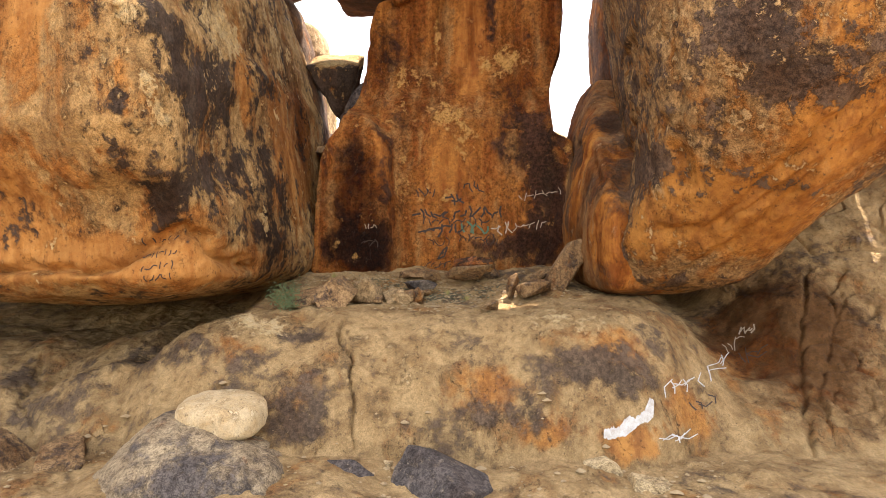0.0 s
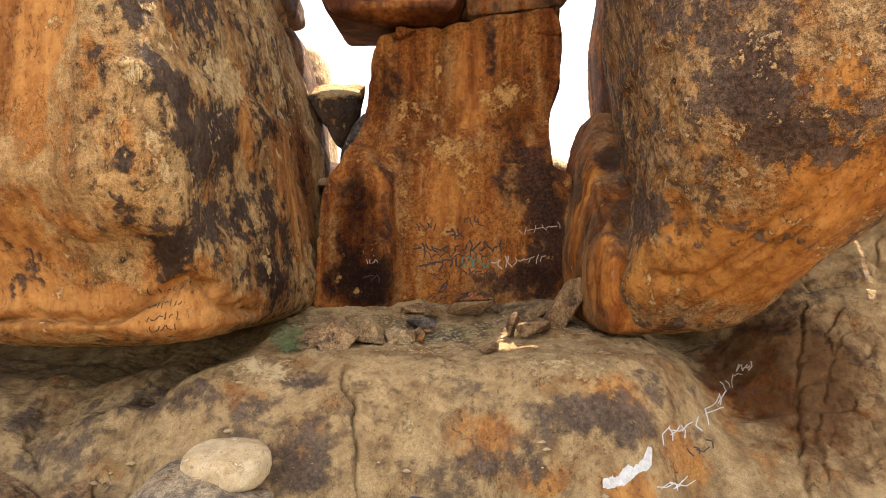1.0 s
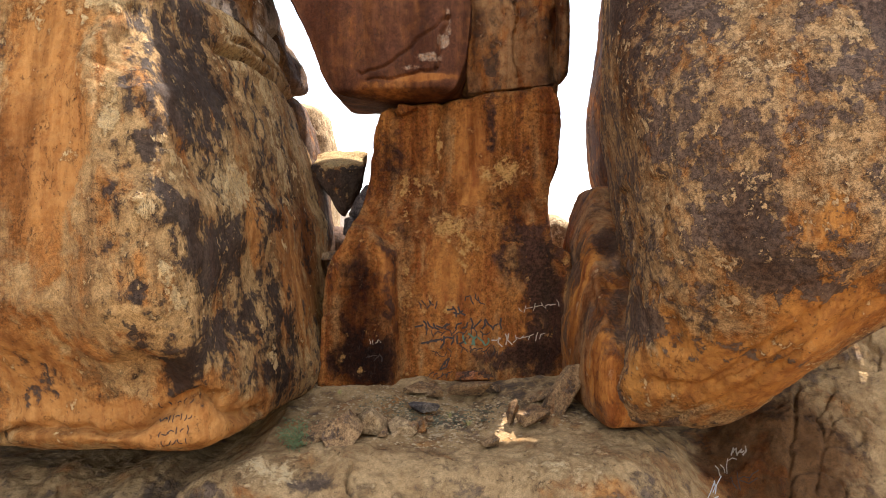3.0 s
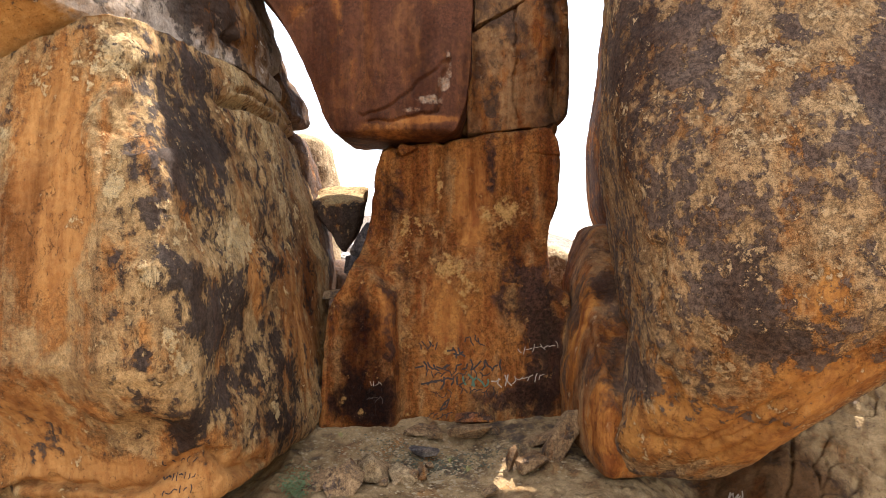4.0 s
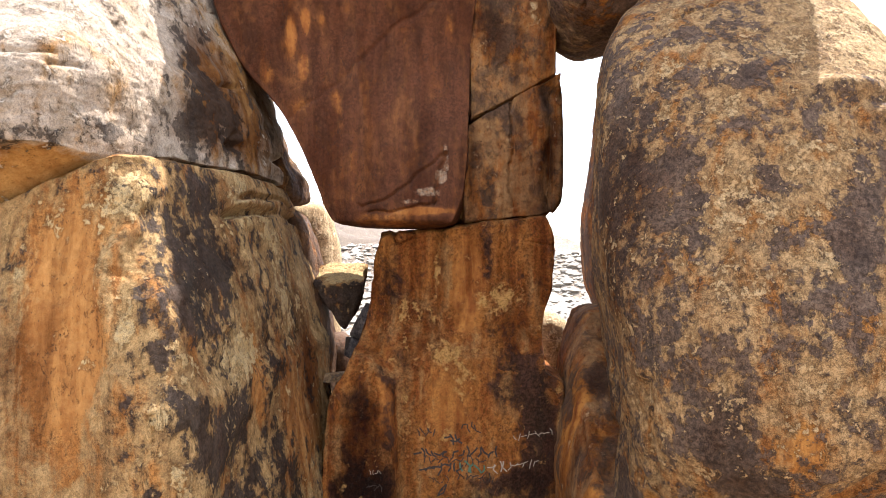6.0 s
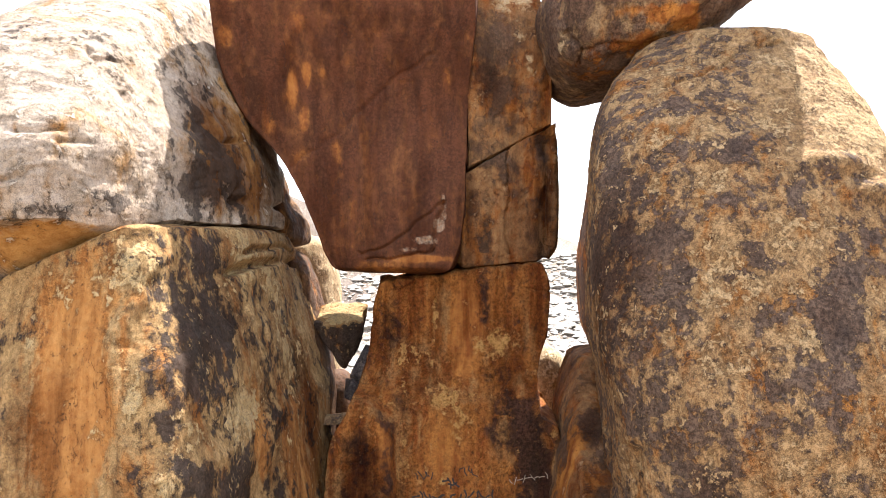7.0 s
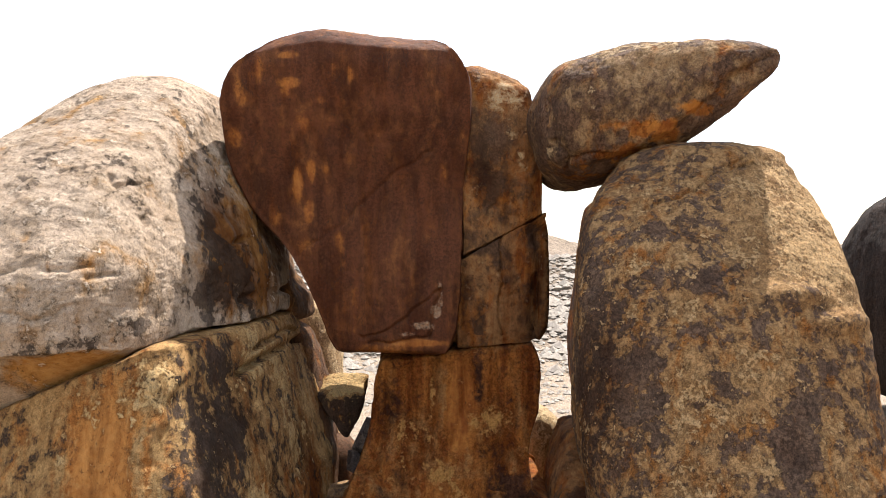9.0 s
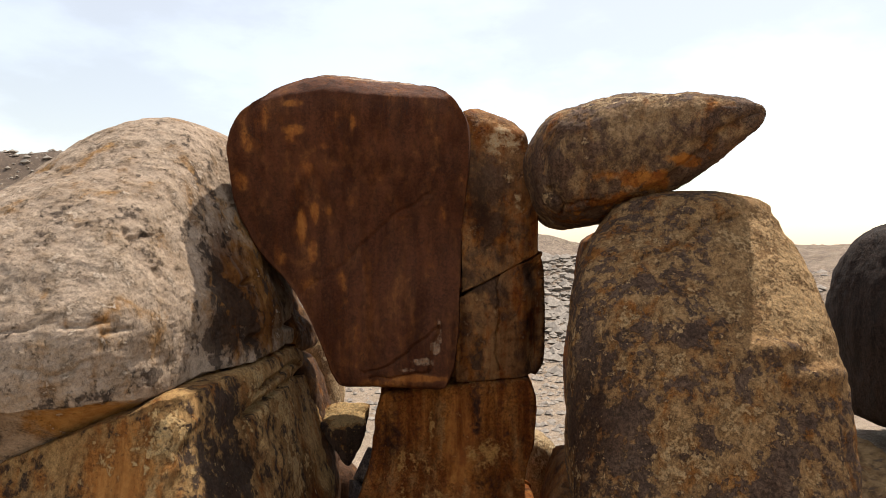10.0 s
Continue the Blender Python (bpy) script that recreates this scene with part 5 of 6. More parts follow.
# side grounds close the place to left and right
for side in (-1, 1):
    sx, sy = np.linspace(9.3, 900, 40), np.linspace(-14, 14.6, 30)
    SX, SY = np.meshgrid(sx, sy)
    x, y = SX.ravel() * side, SY.ravel()
    base_z = ledge_height(np.clip(x, -9.5, 9.5), y) - 0.02 - 2.0 * np.clip((np.abs(x) - 12) / 40, 0, 1) * np.clip((y - 5) / 5, 0, 1)
    rows, cols = np.arange(29)[:, None] * 40, np.arange(39)[None, :]
    quads = np.stack([rows + cols, rows + cols + 1, rows + 40 + cols + 1, rows + 40 + cols], 2).reshape(-1, 4)
    if side < 0:
        quads = quads[:, ::-1]
    flank = mesh_from("ground_flank", np.stack([x, y, base_z], 1), quads, rock_far, {"dark": np.full(len(x), -0.2)})
    tagged(flank, "sandy rock ground beside the boulders", "ground", kind="structure")


# ---------------------------------------------------------------- loose stones on the ledge
rock_stone = rock_material("loose_stone", light=(0.38, 0.25, 0.135), deep=(0.25, 0.155, 0.08), dark=(0.16, 0.11, 0.08), dark_deep=(0.07, 0.052, 0.042), dark_bias=-0.1, warm_bias=-0.2, size=0.35, flakes=0.5, relief=0.4, streak=0.2, stretch=1)
rock_grey = rock_material("grey_stone", light=(0.25, 0.21, 0.18), deep=(0.17, 0.14, 0.125), warm=(0.34, 0.2, 0.1), warm_deep=(0.2, 0.12, 0.07), pale=(0.45, 0.38, 0.29), dark=(0.13, 0.11, 0.105), dark_deep=(0.075, 0.068, 0.07), dark_bias=0.15, warm_bias=-0.3, pale_bias=-0.12, size=0.6, relief=0.4, streak=0.2, stretch=1)
rock_red = rock_material("red_stone", light=(0.32, 0.14, 0.075), deep=(0.2, 0.08, 0.045), dark_bias=-0.1, warm_bias=0.0, size=0.4, relief=0.4, stretch=1)

rock_rubble = rock_material("rubble_sandstone", light=(0.52, 0.38, 0.22), deep=(0.36, 0.25, 0.135), pale=(0.62, 0.48, 0.3), dark_bias=-0.3, warm_bias=-0.25, size=0.35, streak=0.2, flakes=0.5, relief=0.5)
STONES = [  # material, place, size, turn, seed, label
    (rock_stone, (-1.48, 7.66, 1.66), (0.52, 0.40, 0.2), (8, -14, 20), 9, "flat grey-brown stone lying on rubble"),
    (rock_rubble, (-0.80, 7.85, 1.70), (0.42, 0.34, 0.34), (0, 10, 30), 12, "pale broken sandstone block in the rubble"),
    (rock_rubble, (-0.55, 7.85, 1.64), (0.34, 0.26, 0.2), (10, 0, 60), 15, "pale broken sandstone block in the rubble"),
    (rock_rubble, (-0.42, 7.78, 1.60), (0.26, 0.2, 0.2), (0, 8, 15), 17, "pale broken sandstone block in the rubble"),
    (rock_rubble, (-0.95, 8.25, 1.72), (0.2, 0.2, 0.14), (0, 8, 75), 18, "pale broken sandstone block in the rubble"),
    (rock_stone, (-0.22, 7.95, 1.63), (0.16, 0.2, 0.2), (30, 8, 15), 19, "small tan stone in the rubble"),
    (rock_grey, (-0.25, 8.5, 1.74), (0.42, 0.22, 0.13), (0, -6, -15), 21, "flat dark grey stone in the rubble"),
    (rock_red, (0.42, 9.22, 2.02), (0.56, 0.34, 0.17), (-14, 3, 4), 24, "flat reddish stone leaning on the block"),
    (rock_stone, (0.36, 8.95, 1.88), (0.62, 0.34, 0.2), (0, -4, 8), 27, "low tan stone below the reddish one"),
    (rock_stone, (-0.35, 9.1, 1.88), (0.45, 0.3, 0.16), (0, 0, 0), 28, "low tan stone at the foot of the block"),
    (rock_stone, (1.18, 8.15, 1.73), (0.46, 0.36, 0.22), (0, -12, 12), 31, "tan stone slab lying beside a wedge stone"),
    (rock_stone, (0.93, 8.2, 1.75), (0.12, 0.2, 0.32), (10, 12, 20), 33, "upright tan shard of stone"),
    (rock_stone, (1.35, 8.72, 1.86), (0.62, 0.34, 0.14), (0, -22, -10), 37, "thin tan slab sloping down to the sand"),
    (rock_stone, (0.63, 7.55, 1.57), (0.22, 0.18, 0.13), (0, 8, 33), 39, "small tan stone on the ledge"),
    # jammed in the gap above
    (rock_grey, (-1.52, 10.5, 4.15), (0.42, 0.4, 0.34), (12, 35, 20), 44, "grey stone jammed beside the block"),
    # made wider and deeper than its front needs, to keep sun off the ledge
    (rock_stone, (-1.78, 10.5, 3.72), (0.62, 1.0, 0.2), (0, -4, 6), 46, "tan stone jammed in the crevice, enlarged to block sun"),
    (rock_grey, (-1.40, 10.6, 4.55), (0.24, 0.4, 0.75), (0, 24, 0), 47, "leaning grey rock splinter in the gap"),
    (rock_mid, (-0.62, 10.25, 6.03), (0.34, 0.35, 0.2), (0, 4, 8), 48, "small orange stone block propping the slab"),
    (rock_mid, (-0.95, 10.6, 5.95), (0.3, 0.4, 0.42), (0, 4, 8), 49, "small orange stone block propping the slab"),
    (rock_pillar, (0.30, 10.75, 6.42), (0.7, 0.7, 0.6), (0, 4, 8), 50, "dark stone block behind the slab"),
    # foreground at the foot of the ledge
    (rock_stone, (-3.46, 5.95, 0.16), (0.66, 0.55, 0.5), (0, -35, 20), 61, "rounded tan stone at the foot of the ledge"),
    (rock_stone, (-4.05, 5.95, 0.12), (0.9, 0.9, 0.6), (0, 20, 10), 63, "broad tan rock at the foot of the ledge"),
    (rock_grey, (-0.72, 5.66, 0.12), (0.66, 0.5, 0.4), (12, -12, 12), 66, "dark angular rock at the foot of the ledge"),
    (rock_grey, (0.20, 5.55, 0.12), (1.15, 0.7, 0.55), (10, 14, -4), 69, "dark purplish rock slab at the foot of the ledge"),
    (rock_pale, (-0.33, 5.98, 0.18), (0.24, 0.2, 0.16), (0, 10, 40), 71, "small pale stone among darker rocks"),
    (rock_pale, (-1.22, 5.62, 0.02), (0.3, 0.3, 0.3), (20, 10, 40), 73, "small pale stone among darker rocks"),
    (rock_pale, (1.52, 6.0, 0.20), (0.46, 0.3, 0.24), (0, 4, 4), 75, "low pale stone at the foot of the ledge"),
    (rock_pale, (1.24, 5.98, 0.20), (0.17, 0.16, 0.16), (0, 4, 4), 77, "small round pale stone beside the ledge"),
    (rock_pale, (1.12, 5.62, -0.02), (1.1, 0.8, 0.42), (4, 3, 0), 79, "broad low tan rock at the foot of the ledge"),
    (rock_pale, (1.95, 5.85, 0.05), (0.7, 0.5, 0.3), (0, 10, 10), 81, "broad low tan rock at the foot of the ledge"),
    (rock_stone, (0.62, 5.85, 0.05), (0.3, 0.3, 0.25), (0, 10, 10), 83, "small tan stone at the foot of the ledge"),
    # sunlit blocks on the slope to the right
    (rock_pale, (6.35, 9.6, 3.95), (0.9, 0.7, 0.6), (10, -10, 20), 85, "pale sunlit broken block on the slope"),
    (rock_stone, (6.1, 9.3, 3.75), (0.4, 0.4, 0.35), (10, 20, 50), 86, "pale sunlit broken block on the slope"),
    (rock_stone, (6.6, 10.2, 4.15), (0.9, 0.7, 0.7), (0, -10, 70), 88, "pale sunlit broken block on the slope"),
    (rock_pale, (9.2, 10.9, 4.0), (2.4, 1.6, 1.6), (0, 6, 10), 90, "pale sunlit rock under the dark boulder"),
]
for mat, place, size, turn, seed, label in STONES:
    stone("stone", mat, place, size, turn, seed, label=label, lumps=0.07, bevel=0.05 if seed % 2 else 0.09, corners=14, group="rubble blocks on the ledge" if "in the rubble" in label else "")
WEDGE = [(-0.02, 0.0, 0.25), (-0.21, -0.06, 0.06), (-0.19, -0.09, 0.0), (-0.03, -0.14, -0.25), (0.02, -0.13, -0.24), (0.23, -0.02, 0.05), (0.06, 0.28, 0.27), (-0.12, 0.26, 0.10), (0.02, 0.22, -0.10), (0.25, 0.25, 0.10)]
stone("stone", rock_stone, (-1.16, 7.42, 1.62), (1.05, 1.05, 1.05), (0, 0, 0), 5, points=WEDGE, bevel=0.025, lumps=0.05, label="tan wedge-shaped stone tipped over on the ledge")
LONG = [(-0.11, -0.12, -0.36), (0.13, -0.12, -0.38), (0.12, 0.14, -0.36), (-0.12, 0.12, -0.32), (-0.17, -0.10, -0.20), (0.10, -0.13, 0.0), (-0.10, -0.12, 0.02), (-0.12, -0.10, 0.30), (-0.04, -0.10, 0.40), (0.11, -0.08, 0.38), (0.14, -0.08, 0.24), (0.10, 0.14, 0.36), (-0.11, 0.12, 0.30)]
stone("stone", rock_stone, (1.60, 8.45, 1.98), (1, 1, 1), (-6, 34, 10), 36, points=LONG, bevel=0.04, lumps=0.10, label="long tan stone propped against the boulder")
for k, (x, y, s, h) in enumerate(((-0.98, 8.05, 0.26, 0.16), (-0.70, 8.1, 0.2, 0.14), (-0.5, 8.02, 0.18, 0.15), (-0.33, 7.86, 0.22, 0.16), (-0.68, 7.68, 0.16, 0.10), (-1.15, 7.9, 0.2, 0.12), (-0.15, 8.15, 0.14, 0.1), (-0.1, 9.0, 0.3, 0.14), (0.75, 9.05, 0.2, 0.1))):
    stone("stone", rock_stone, (x, y, float(ledge_height(np.array([x]), np.array([y]))[0]) + 0.3 * h + 0.03), (s, s * 0.8, h), (8, 6, 47 * k), 140 + k, corners=12, bevel=0.06, lumps=0.07, label="angular tan block among the rubble", group="rubble blocks on the ledge")

rock_cream = rock_material("cream_stone", light=(0.58, 0.45, 0.28), deep=(0.44, 0.31, 0.17), pale=(0.64, 0.53, 0.37), dark_bias=-0.7, warm_bias=-0.35, pale_bias=0.1, streak=0.2, stain=0.1, cracks=0.2, relief=0.3, flakes=0.1, grit=0.5)
flat_stone = boulder("stone", rock_cream, [(0.46, -2.2, -1.62, 5.72, 6.25), (0.56, -2.28, -1.53, 5.62, 6.3), (0.70, -2.29, -1.52, 5.62, 6.32), (0.86, -2.24, -1.58, 5.68, 6.3)],
                     plan=[(-1, -0.3), (-0.7, -0.85), (-0.1, -1), (0.5, -0.9), (0.95, -0.45), (1, 0.3), (0.6, 0.9), (-0.3, 1), (-0.9, 0.6)], cap=(0.14, 0.10), around=160, up=70, rough=0.012, seed=61, flake=0.007,
                     warp=lambda p: np.stack([p[:, 0], p[:, 1], p[:, 2] + 0.10 * (p[:, 1] - 5.95)], 1))
tagged(flat_stone, "thick pale flat stone resting on darker rock", "stone")
rock_front = rock_material("front_rock", light=(0.42, 0.33, 0.22), deep=(0.29, 0.215, 0.14), dark=(0.14, 0.12, 0.115), dark_deep=(0.07, 0.062, 0.064), pale=(0.56, 0.47, 0.34), dark_bias=-0.05, warm_bias=-0.3, size=0.7, crisp=0.25, stain=0.1, stretch=1.0, relief=0.6)
front_slab = boulder("rock", rock_front, [(-0.4, -3.3, -1.15, 4.7, 6.1), (0.0, -3.08, -1.2, 4.9, 6.2), (0.25, -2.88, -1.24, 5.05, 6.2), (0.42, -2.74, -1.4, 5.2, 6.2), (0.54, -2.62, -1.75, 5.4, 6.2), (0.70, -2.48, -2.05, 5.62, 6.15)],
                     plan=[(-1, -0.1), (-0.8, -0.6), (-0.45, -0.95), (0.3, -1), (0.9, -0.92), (0.98, -0.7), (1, 0.2), (0.7, 1), (-0.6, 1), (-0.95, 0.6)],
                     cap=(0.1, 0.12), around=240, up=100, rough=0.03, seed=63, flake=0.009, carve=groove([(-1.42, 0.42), (-1.36, 0.2), (-1.4, -0.1)], 0.025, 0.05),
                     dark=[(-1.75, 5.2, 0.15, 0.6, 0.4, 0.95), (-2.3, 5.4, 0.3, 0.35, 0.3, 0.3), (-2.8, 5.5, 0.2, 0.5, 0.4, -0.5)])
tagged(front_slab, "big rounded rock, tan and blue-grey, before the ledge", "rock")

# gravel and grit on the ledge
rnd = np.random.RandomState(5)


def scatter(name, mat, xs, ys, sizes, label, category, flat=0.6, sink=0.3, height=None):
    """Many small stones in one mesh: jittered octahedra."""
    n = len(xs)
    unit = np.array([(1, 0, 0), (0.5, 0.85, 0.1), (-0.5, 0.85, -0.1), (-1, 0, 0), (-0.5, -0.85, 0.1), (0.5, -0.85, -0.1), (0.15, 0.1, 0.8), (-0.1, -0.1, -0.8)])
    tri = np.array([(k, (k + 1) % 6, 6) for k in range(6)] + [((k + 1) % 6, k, 7) for k in range(6)])
    v = unit[None] * (1 + 0.35 * (rnd.rand(n, 8, 1) - 0.5)) + 0.25 * (rnd.rand(n, 8, 3) - 0.5)
    ang = rnd.rand(n) * 6.283
    c, s = np.cos(ang)[:, None], np.sin(ang)[:, None]
    v = np.stack([v[:, :, 0] * c - v[:, :, 1] * s, v[:, :, 0] * s + v[:, :, 1] * c, v[:, :, 2] * flat], 2) * sizes[:, None, None]
    z = height(xs, ys)
    v += np.stack([xs, ys, z + sizes * flat * (0.8 - 2 * sink)], 1)[:, None]
    faces = (tri[None] + 8 * np.arange(n)[:, None, None]).reshape(-1, 3)
    ob = mesh_from(name, v.reshape(-1, 3), faces, mat, smooth=False)
    return tagged(ob, label, category, kind="stuff")


def ledge_surface(x, y):
    p = np.stack([x, y, ledge_height(x, y)], 1)
    return p[:, 2] + 0.07 * fbm(p, 0.9, 3, 3) + 0.03 * fbm(p, 3.0, 4, 5)


gravel_mat = plain_material("gravel", (0.40, 0.28, 0.15), (0.24, 0.17, 0.10), 9, 0.9, 0.006)
n = 3200
xs = np.concatenate([rnd.normal(-0.4, 0.75, n), rnd.normal(1.3, 0.5, 500), rnd.normal(-1.9, 0.15, 250)])
ys = np.concatenate([rnd.normal(8.35, 0.5, n), rnd.normal(8.6, 0.35, 500), rnd.normal(9.0, 0.5, 250)])
keep = (ys > 7.35 + 0.25 * np.abs(xs + 0.3)) & (ys < 9.5) & (xs > -2.0) & (xs < 2.0)
xs, ys = xs[keep], ys[keep]
scatter("gravel", gravel_mat, xs, ys, 0.006 + 0.026 * rnd.rand(len(xs)) ** 5, "tan gravel and grit spread over the ledge", "gravel", height=ledge_surface)
n = 420
xs, ys = rnd.uniform(-4.5, 3.0, n), rnd.uniform(5.3, 6.3, n)
scatter("gravel", gravel_mat, xs, ys, 0.008 + 0.05 * rnd.rand(n) ** 6, "tan grit between the foreground stones", "gravel", height=ledge_surface)

# dark leaf litter in the hollow of the ledge
litter_mat = plain_material("dry_litter", (0.055, 0.065, 0.035), (0.14, 0.12, 0.075), 30, 0.9, 0.003)
n = 1500
xs = rnd.normal(-0.1, 0.45, n)
ys = rnd.normal(8.42, 0.16, n) + 0.25 * np.abs(xs)
scatter("leaf_litter", litter_mat, xs, ys, 0.005 + 0.014 * rnd.rand(n), "dark dry plant litter in the hollow", "litter", flat=0.4, sink=0.1, height=ledge_surface)

# rubble on the slopes beyond
n = 14000
far_d = 40 + 390 * rnd.rand(n) ** 0.7
slot = rnd.rand(n)
xs = far_d * np.where(slot < 0.4, rnd.uniform(0.08, 0.30, n), np.where(slot < 0.6, rnd.uniform(-0.32, -0.10, n), rnd.uniform(-0.85, 0.85, n)))
ys = far_d
sizes = (0.2 + 1.1 * rnd.rand(n) ** 5) * np.clip(far_d / 120, 0.5, 2.2) * np.where(far_d > 215, 1.25, 0.7)
rubble_mat = plain_material("far_rubble", (0.38, 0.335, 0.28), (0.18, 0.15, 0.125), 0.35, 0.95, 0.05)
scatter("hill_rubble", rubble_mat, xs, ys, sizes, "boulders strewn over the far hillsides", "rubble", flat=0.75, height=valley_height)

# ---------------------------------------------------------------- plants
leaf_mat = plain_material("bush_leaf", (0.07, 0.11, 0.045), (0.14, 0.17, 0.08), 20, 0.7, 0.002)
twig_mat = plain_material("dry_twig", (0.16, 0.11, 0.06), (0.26, 0.19, 0.1), 30, 0.9, 0.002)
straw_mat = plain_material("dry_grass", (0.42, 0.33, 0.12), (0.25, 0.24, 0.08), 20, 0.8, 0.002)


def bush(place, radius, leaves, seed):
    rng = random.Random(seed)
    root = new("bush")
    root.location = place
    twigs, crown = bmesh.new(), bmesh.new()
    tips = []
    for _ in range(16):
        d = Vector((rng.uniform(-1, 1), rng.uniform(-1, 0.6), rng.uniform(0.4, 1.4))).normalized()
        tip = d * radius * rng.uniform(0.6, 1.1)
        tips.append(tip)
        side = d.orthogonal().normalized() * 0.004
        other = d.cross(side)
        a = [twigs.verts.new(side), twigs.verts.new(other), twigs.verts.new(-side - other)]
        b = twigs.verts.new(tip)
        for k in range(3):
            twigs.faces.new((a[k], a[(k + 1) % 3], b))
    for _ in range(leaves):
        tip = rng.choice(tips)
        c = tip * rng.uniform(0.35, 1.0) + Vector((rng.gauss(0, 1), rng.gauss(0, 1), rng.gauss(0, 1))) * radius * 0.14
        d = Vector((rng.uniform(-1, 1), rng.uniform(-1, 1), rng.uniform(-0.3, 1))).normalized()
        s = d.orthogonal().normalized()
        s = Matrix.Rotation(rng.uniform(0, 6.28), 3, d) @ s
        ln, wd = rng.uniform(0.018, 0.034), rng.uniform(0.006, 0.011)
        lift = d.cross(s) * wd * 0.5
        crown.faces.new([crown.verts.new(p) for p in (c, c + d * ln * 0.5 + s * wd + lift, c + d * ln, c + d * ln * 0.5 - s * wd + lift)])
    part("stems", twigs, twig_mat, root)
    part("foliage", crown, leaf_mat, root, "small dull green leaves")
    return tagged(root, "small green desert bush at the boulder's foot", "bush")


bush((-1.72, 7.42, 1.5), 0.32, 800, 3)


def tuft(place, blades, height, seed):
    rng = random.Random(seed)
    bm = bmesh.new()
    for _ in range(blades):
        a = rng.uniform(0, 6.283)
        lean, h = rng.uniform(0.1, 0.9), height * rng.uniform(0.5, 1)
        d = Vector((math.cos(a), math.sin(a), 0))
        s = Vector((-d.y, d.x, 0)) * 0.003
        p0 = d * rng.uniform(0, 0.03)
        p1, p2 = p0 + d * lean * h * 0.35 + Vector((0, 0, h * 0.6)), p0 + d * lean * h + Vector((0, 0, h))
        v = [bm.verts.new(p) for p in (p0 - s, p0 + s, p1 + s * 0.8, p1 - s * 0.8, p2)]
        bm.faces.new((v[0], v[1], v[2], v[3]))
        bm.faces.new((v[3], v[2], v[4]))
    bm.transform(Matrix.Translation(place))
    me = bpy.data.meshes.new("grass_tuft")
    bm.to_mesh(me)
    bm.free()
    me.materials.append(straw_mat)
    return tagged(new("grass_tuft", me), "dry yellow grass tuft growing from a crack", "grass tuft")


tuft((-0.50, 6.22, 0.36), 110, 0.13, 4)
for k, (x, y) in enumerate(((-0.75, 8.2), (0.1, 8.45), (0.35, 8.25), (-1.45, 8.9))):
    tuft((x, y, float(ledge_surface(np.array([x]), np.array([y]))[0])), 30, 0.09, 10 + k)

# ---------------------------------------------------------------- painted and scratched writing, as plain bars
from mathutils.bvhtree import BVHTree


def surface_of(ob):
    return BVHTree.FromPolygons([v.co for v in ob.data.vertices], [p.vertices for p in ob.data.polygons])


paint_dark = plain_material("dark_paint", (0.02, 0.016, 0.015), (0.07, 0.04, 0.028), 30, 0.8, 0.001)
paint_white = plain_material("white_paint", (0.52, 0.51, 0.50), (0.34, 0.29, 0.25), 18, 0.8, 0.001)
paint_chalk = plain_material("chalk_scratch", (0.44, 0.36, 0.28), (0.26, 0.18, 0.12), 30, 0.9, 0.001)
paint_green = plain_material("green_paint", (0.06, 0.15, 0.10), (0.10, 0.12, 0.07), 30, 0.8, 0.001)


def on_face(tree, x, z, ahead):
    """The surface point met from the front at (x, z), and its normal."""
    start = Vector((x, 0.0, z)) if ahead is None else Vector(ahead[0])
    way = Vector((0, 1, 0)) if ahead is None else (Vector((x, ahead[1], z)) - start).normalized()
    hit, normal, _, _ = tree.ray_cast(start, way)
    if hit is None:
        return None
    return hit + normal * 0.004 * (1 if normal.y < 0 else -1)


def bar(ob, tree, points, width, mat, name, label="", ahead=None):
    """A painted bar along the line of (x, z) points, laid on the rock's front."""
    pts = []
    for (x0, z0), (x1, z1) in zip(points[:-1], points[1:]):
        pts += [(x0 + (x1 - x0) * k / 6, z0 + (z1 - z0) * k / 6) for k in range(6)]
    pts.append(points[-1])
    bm = bmesh.new()
    last = None
    for k, (x, z) in enumerate(pts):
        x2, z2 = pts[min(k + 1, len(pts) - 1)]
        x1, z1 = pts[max(k - 1, 0)]
        ln = math.hypot(x2 - x1, z2 - z1) or 1
        sx, sz = -(z2 - z1) / ln * width / 2, (x2 - x1) / ln * width / 2
        a, b = on_face(tree, x + sx, z + sz, ahead), on_face(tree, x - sx, z - sz, ahead)
        if a is None or b is None:
            last = None
            continue
        now = (bm.verts.new(a), bm.verts.new(b))
        if last:
            bm.faces.new((last[0], last[1], now[1], now[0]))
        last = now
    if not bm.faces:
        bm.free()
        return None
    return part(name, bm, mat, ob, label)


def word(ob, tree, x, z, wide, high, strokes, mat, seed, slant=0.0, thick=0.026, ahead=None):
    """Unreadable writing: a row of short bars of the writing's size and colour."""
    rng = random.Random(seed)
    strokes, high = round(strokes * 1.3), 1.35 * high
    for k in range(strokes):
        cx = x + wide * (k + 0.5) / strokes
        cz = z + slant * (cx - x) + rng.uniform(-0.12, 0.12) * high
        a = rng.choice((0.2, 1.3, 1.6, 2.3, 0.8, 1.9))
        ln = high * rng.uniform(0.5, 0.85)
        dx, dz = math.cos(a) * ln, math.sin(a) * ln
        bend = rng.uniform(-0.3, 0.3) * ln
        bar(ob, tree, [(cx - dx / 2, cz - dz / 2), (cx - math.sin(a) * bend, cz + math.cos(a) * bend), (cx + dx / 2, cz + dz / 2)], thick, mat, "painted_bar", ahead=ahead)


face = surface_of(middle)
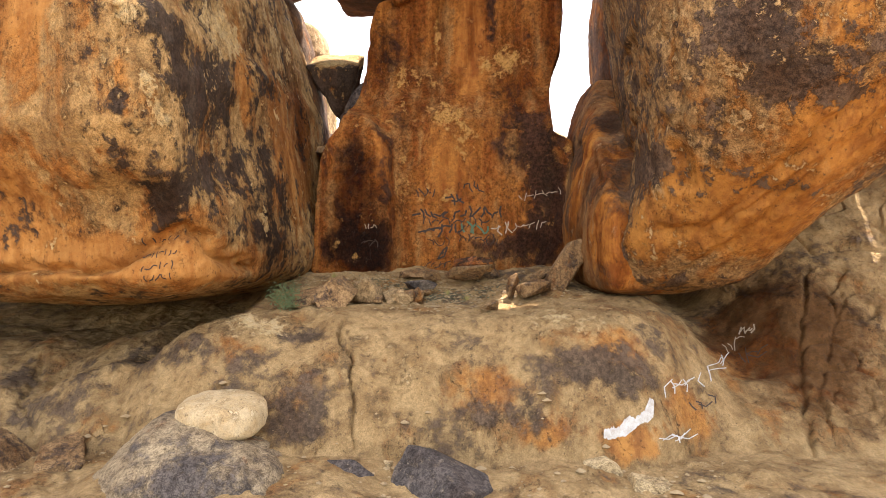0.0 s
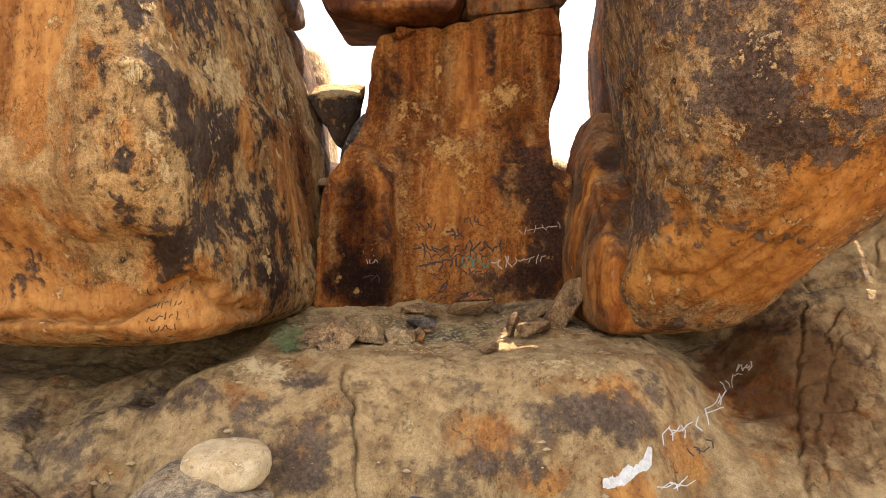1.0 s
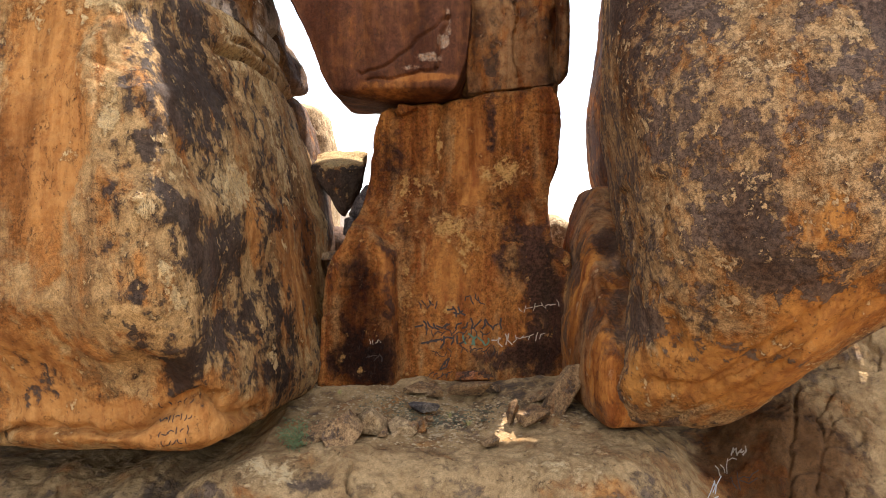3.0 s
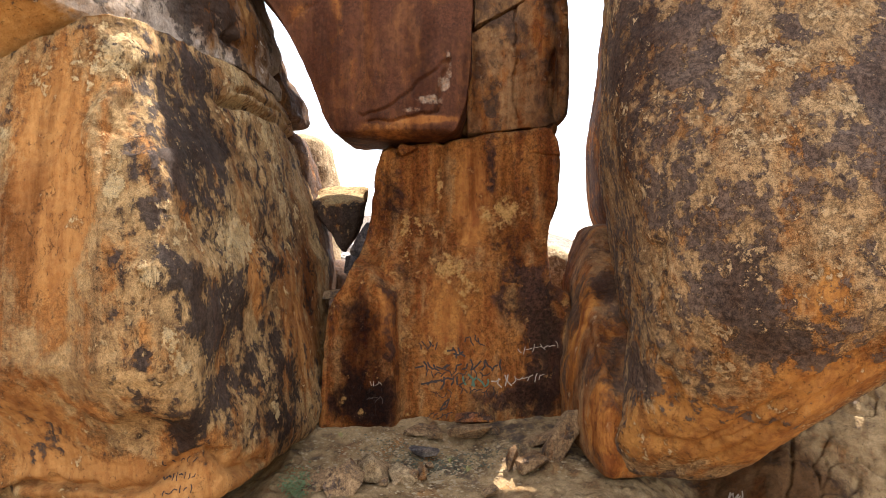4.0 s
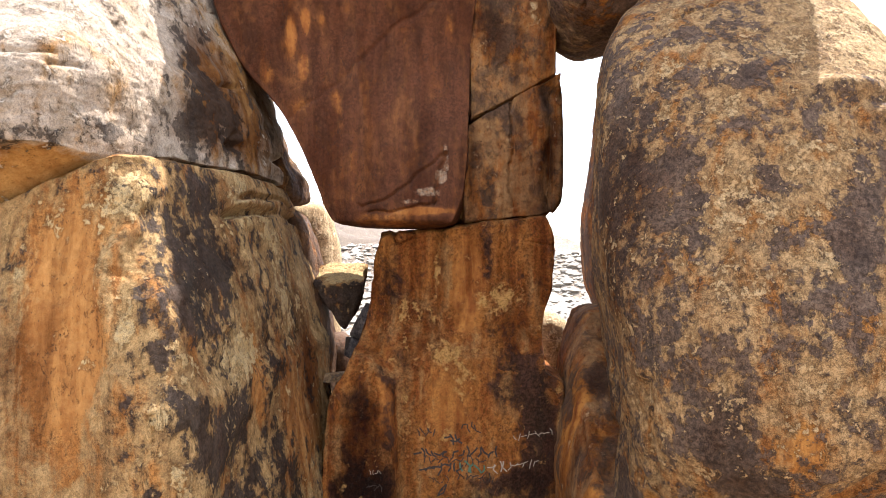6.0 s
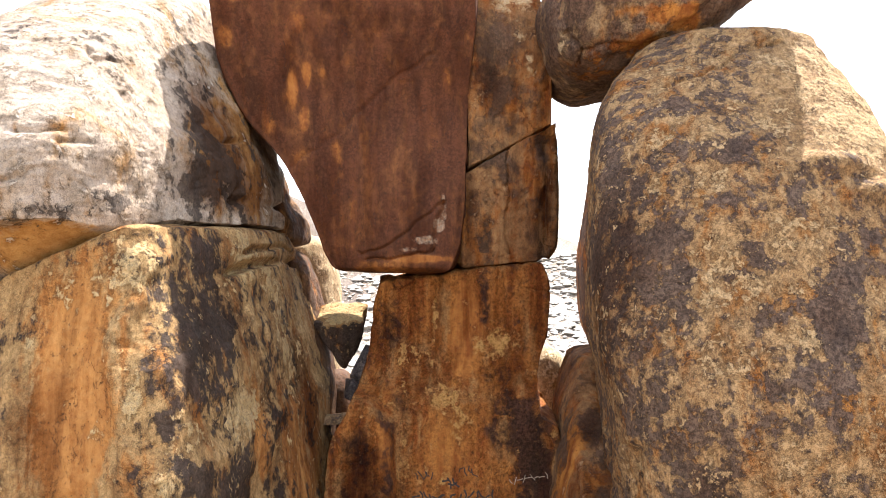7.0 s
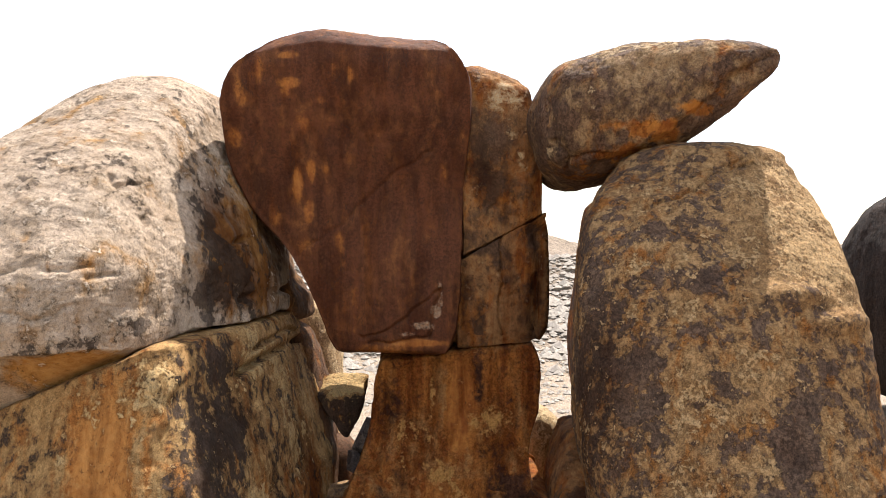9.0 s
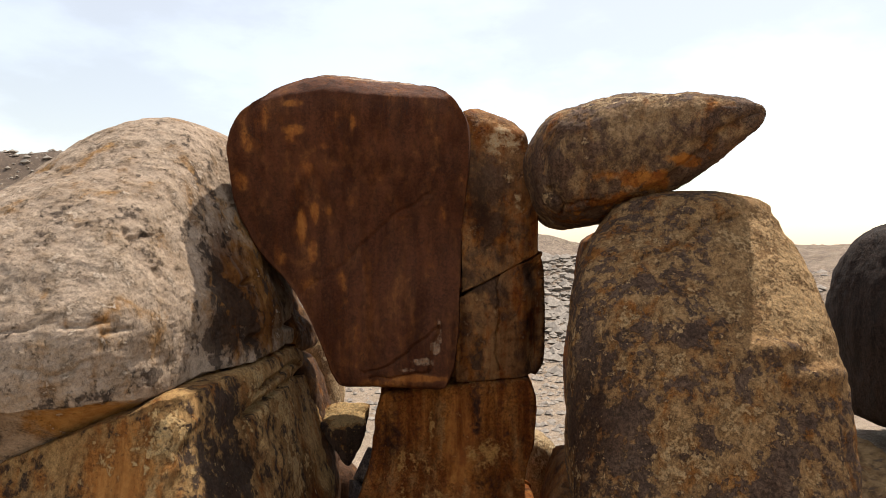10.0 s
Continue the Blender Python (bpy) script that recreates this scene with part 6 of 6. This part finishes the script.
word(middle, face, -0.40, 3.02, 0.30, 0.12, 4, paint_dark, 21, thick=0.016)
word(middle, face, -0.30, 2.60, 0.95, 0.14, 9, paint_dark, 22, thick=0.016)
word(middle, face, 0.20, 2.36, 0.55, 0.12, 6, paint_dark, 23, thick=0.014)
word(middle, face, 0.30, 3.10, 0.28, 0.14, 3, paint_dark, 24, thick=0.018)
word(middle, face, -1.10, 2.30, 0.22, 0.12, 3, paint_dark, 25, thick=0.012)
word(middle, face, -0.42, 2.72, 0.50, 0.16, 5, paint_dark, 1)
word(middle, face, 0.06, 2.93, 0.22, 0.16, 3, paint_dark, 2)
word(middle, face, 0.16, 2.72, 0.72, 0.18, 6, paint_dark, 3)
word(middle, face, -0.30, 2.48, 0.60, 0.18, 6, paint_dark, 4)
word(middle, face, 0.25, 2.50, 0.42, 0.16, 4, paint_green, 5)
word(middle, face, 0.72, 2.50, 0.28, 0.16, 3, paint_chalk, 6, thick=0.018)
word(middle, face, 0.98, 2.52, 0.50, 0.14, 5, paint_chalk, 7, 0.12, thick=0.013)
word(middle, face, 1.08, 2.95, 0.62, 0.11, 7, paint_chalk, 8, 0.15, thick=0.011)
word(middle, face, 0.55, 2.30, 0.32, 0.08, 4, paint_dark, 9, thick=0.010)
word(middle, face, -0.20, 2.30, 0.30, 0.12, 3, paint_dark, 10, thick=0.012)
word(middle, face, -0.24, 1.98, 0.34, 0.12, 4, paint_dark, 11, thick=0.013)
word(middle, face, -1.08, 2.52, 0.18, 0.08, 3, paint_chalk, 12, thick=0.008)
# a drawn almond eye
for line in ([(-0.07, 2.06), (0.0, 2.18), (0.07, 2.24)], [(-0.07, 2.06), (0.02, 2.10), (0.07, 2.24)], [(-0.01, 2.13), (0.02, 2.17)]):
    bar(middle, face, line, 0.022, paint_dark, "painted_line", "black painted line of a drawn eye")

lip = surface_of(lower_left)
for k, (z, n) in enumerate(((2.27, 4), (2.14, 6), (2.02, 5), (1.92, 4))):
    word(lower_left, lip, -2.80 + 0.03 * k, z, 0.40 - 0.04 * k, 0.07, n, paint_dark, 30 + k, 0.10, 0.010)

bank = surface_of(ledge)
EYE0 = (-0.04, 0.26, 2.09)
word(ledge, bank, 2.42, 0.78, 0.22, 0.17, 5, paint_white, 41, 0.3, 0.010, (EYE0, 6.8))
word(ledge, bank, 2.40, 0.30, 0.22, 0.17, 5, paint_white, 42, 0.2, 0.010, (EYE0, 6.7))
word(ledge, bank, 2.88, 0.80, 0.16, 0.16, 2, paint_white, 43, 0.8, 0.011, (EYE0, 7.2))
word(ledge, bank, 2.95, 0.98, 0.14, 0.14, 2, paint_white, 44, 0.5, 0.011, (EYE0, 7.2))
word(ledge, bank, 3.10, 1.10, 0.22, 0.14, 3, paint_chalk, 45, 0.5, 0.010, (EYE0, 7.4))
word(ledge, bank, 3.35, 0.95, 0.28, 0.20, 4, paint_dark, 46, 0.4, 0.011, (EYE0, 7.5))
word(ledge, bank, 2.72, 0.55, 0.24, 0.12, 3, paint_dark, 47, 0.3, 0.014, (EYE0, 7.0))


def blot(ob, tree, outline, mat, name, label, ahead, seed):
    """A ragged paint blot: a fan of bars side by side inside an outline of (x, low z, high z)."""
    rng = random.Random(seed)
    bm = bmesh.new()
    xs = np.linspace(outline[0][0], outline[-1][0], 46)
    lo = np.interp(xs, [o[0] for o in outline], [o[1] for o in outline])
    hi = np.interp(xs, [o[0] for o in outline], [o[2] for o in outline])
    rows = []
    for x, a, b in zip(xs, lo, hi):
        a, b = a - rng.uniform(0, 0.014), b + rng.uniform(-0.014, 0.018)
        rows.append([on_face(tree, x, a + (b - a) * k / 7, ahead) for k in range(8)])
    verts = [[bm.verts.new(p) if p else None for p in r] for r in rows]
    for r0, r1 in zip(verts[:-1], verts[1:]):
        for k in range(7):
            some = (r0[k], r1[k], r1[k + 1], r0[k + 1])
            if all(some):
                bm.faces.new(some)
    return part(name, bm, mat, ob, label)


blot(ledge, bank, [(1.79, 0.30, 0.36), (1.86, 0.28, 0.40), (1.95, 0.31, 0.40), (2.02, 0.32, 0.52), (2.10, 0.40, 0.50), (2.18, 0.46, 0.56), (2.23, 0.46, 0.70), (2.27, 0.52, 0.66)], paint_white, "paint_blot", "thick splash of white paint", (EYE0, 6.7), 5)
word(ledge, bank, 3.64, 1.20, 0.18, 0.10, 5, paint_chalk, 48, 0.2, 0.018, (EYE0, 8.2))
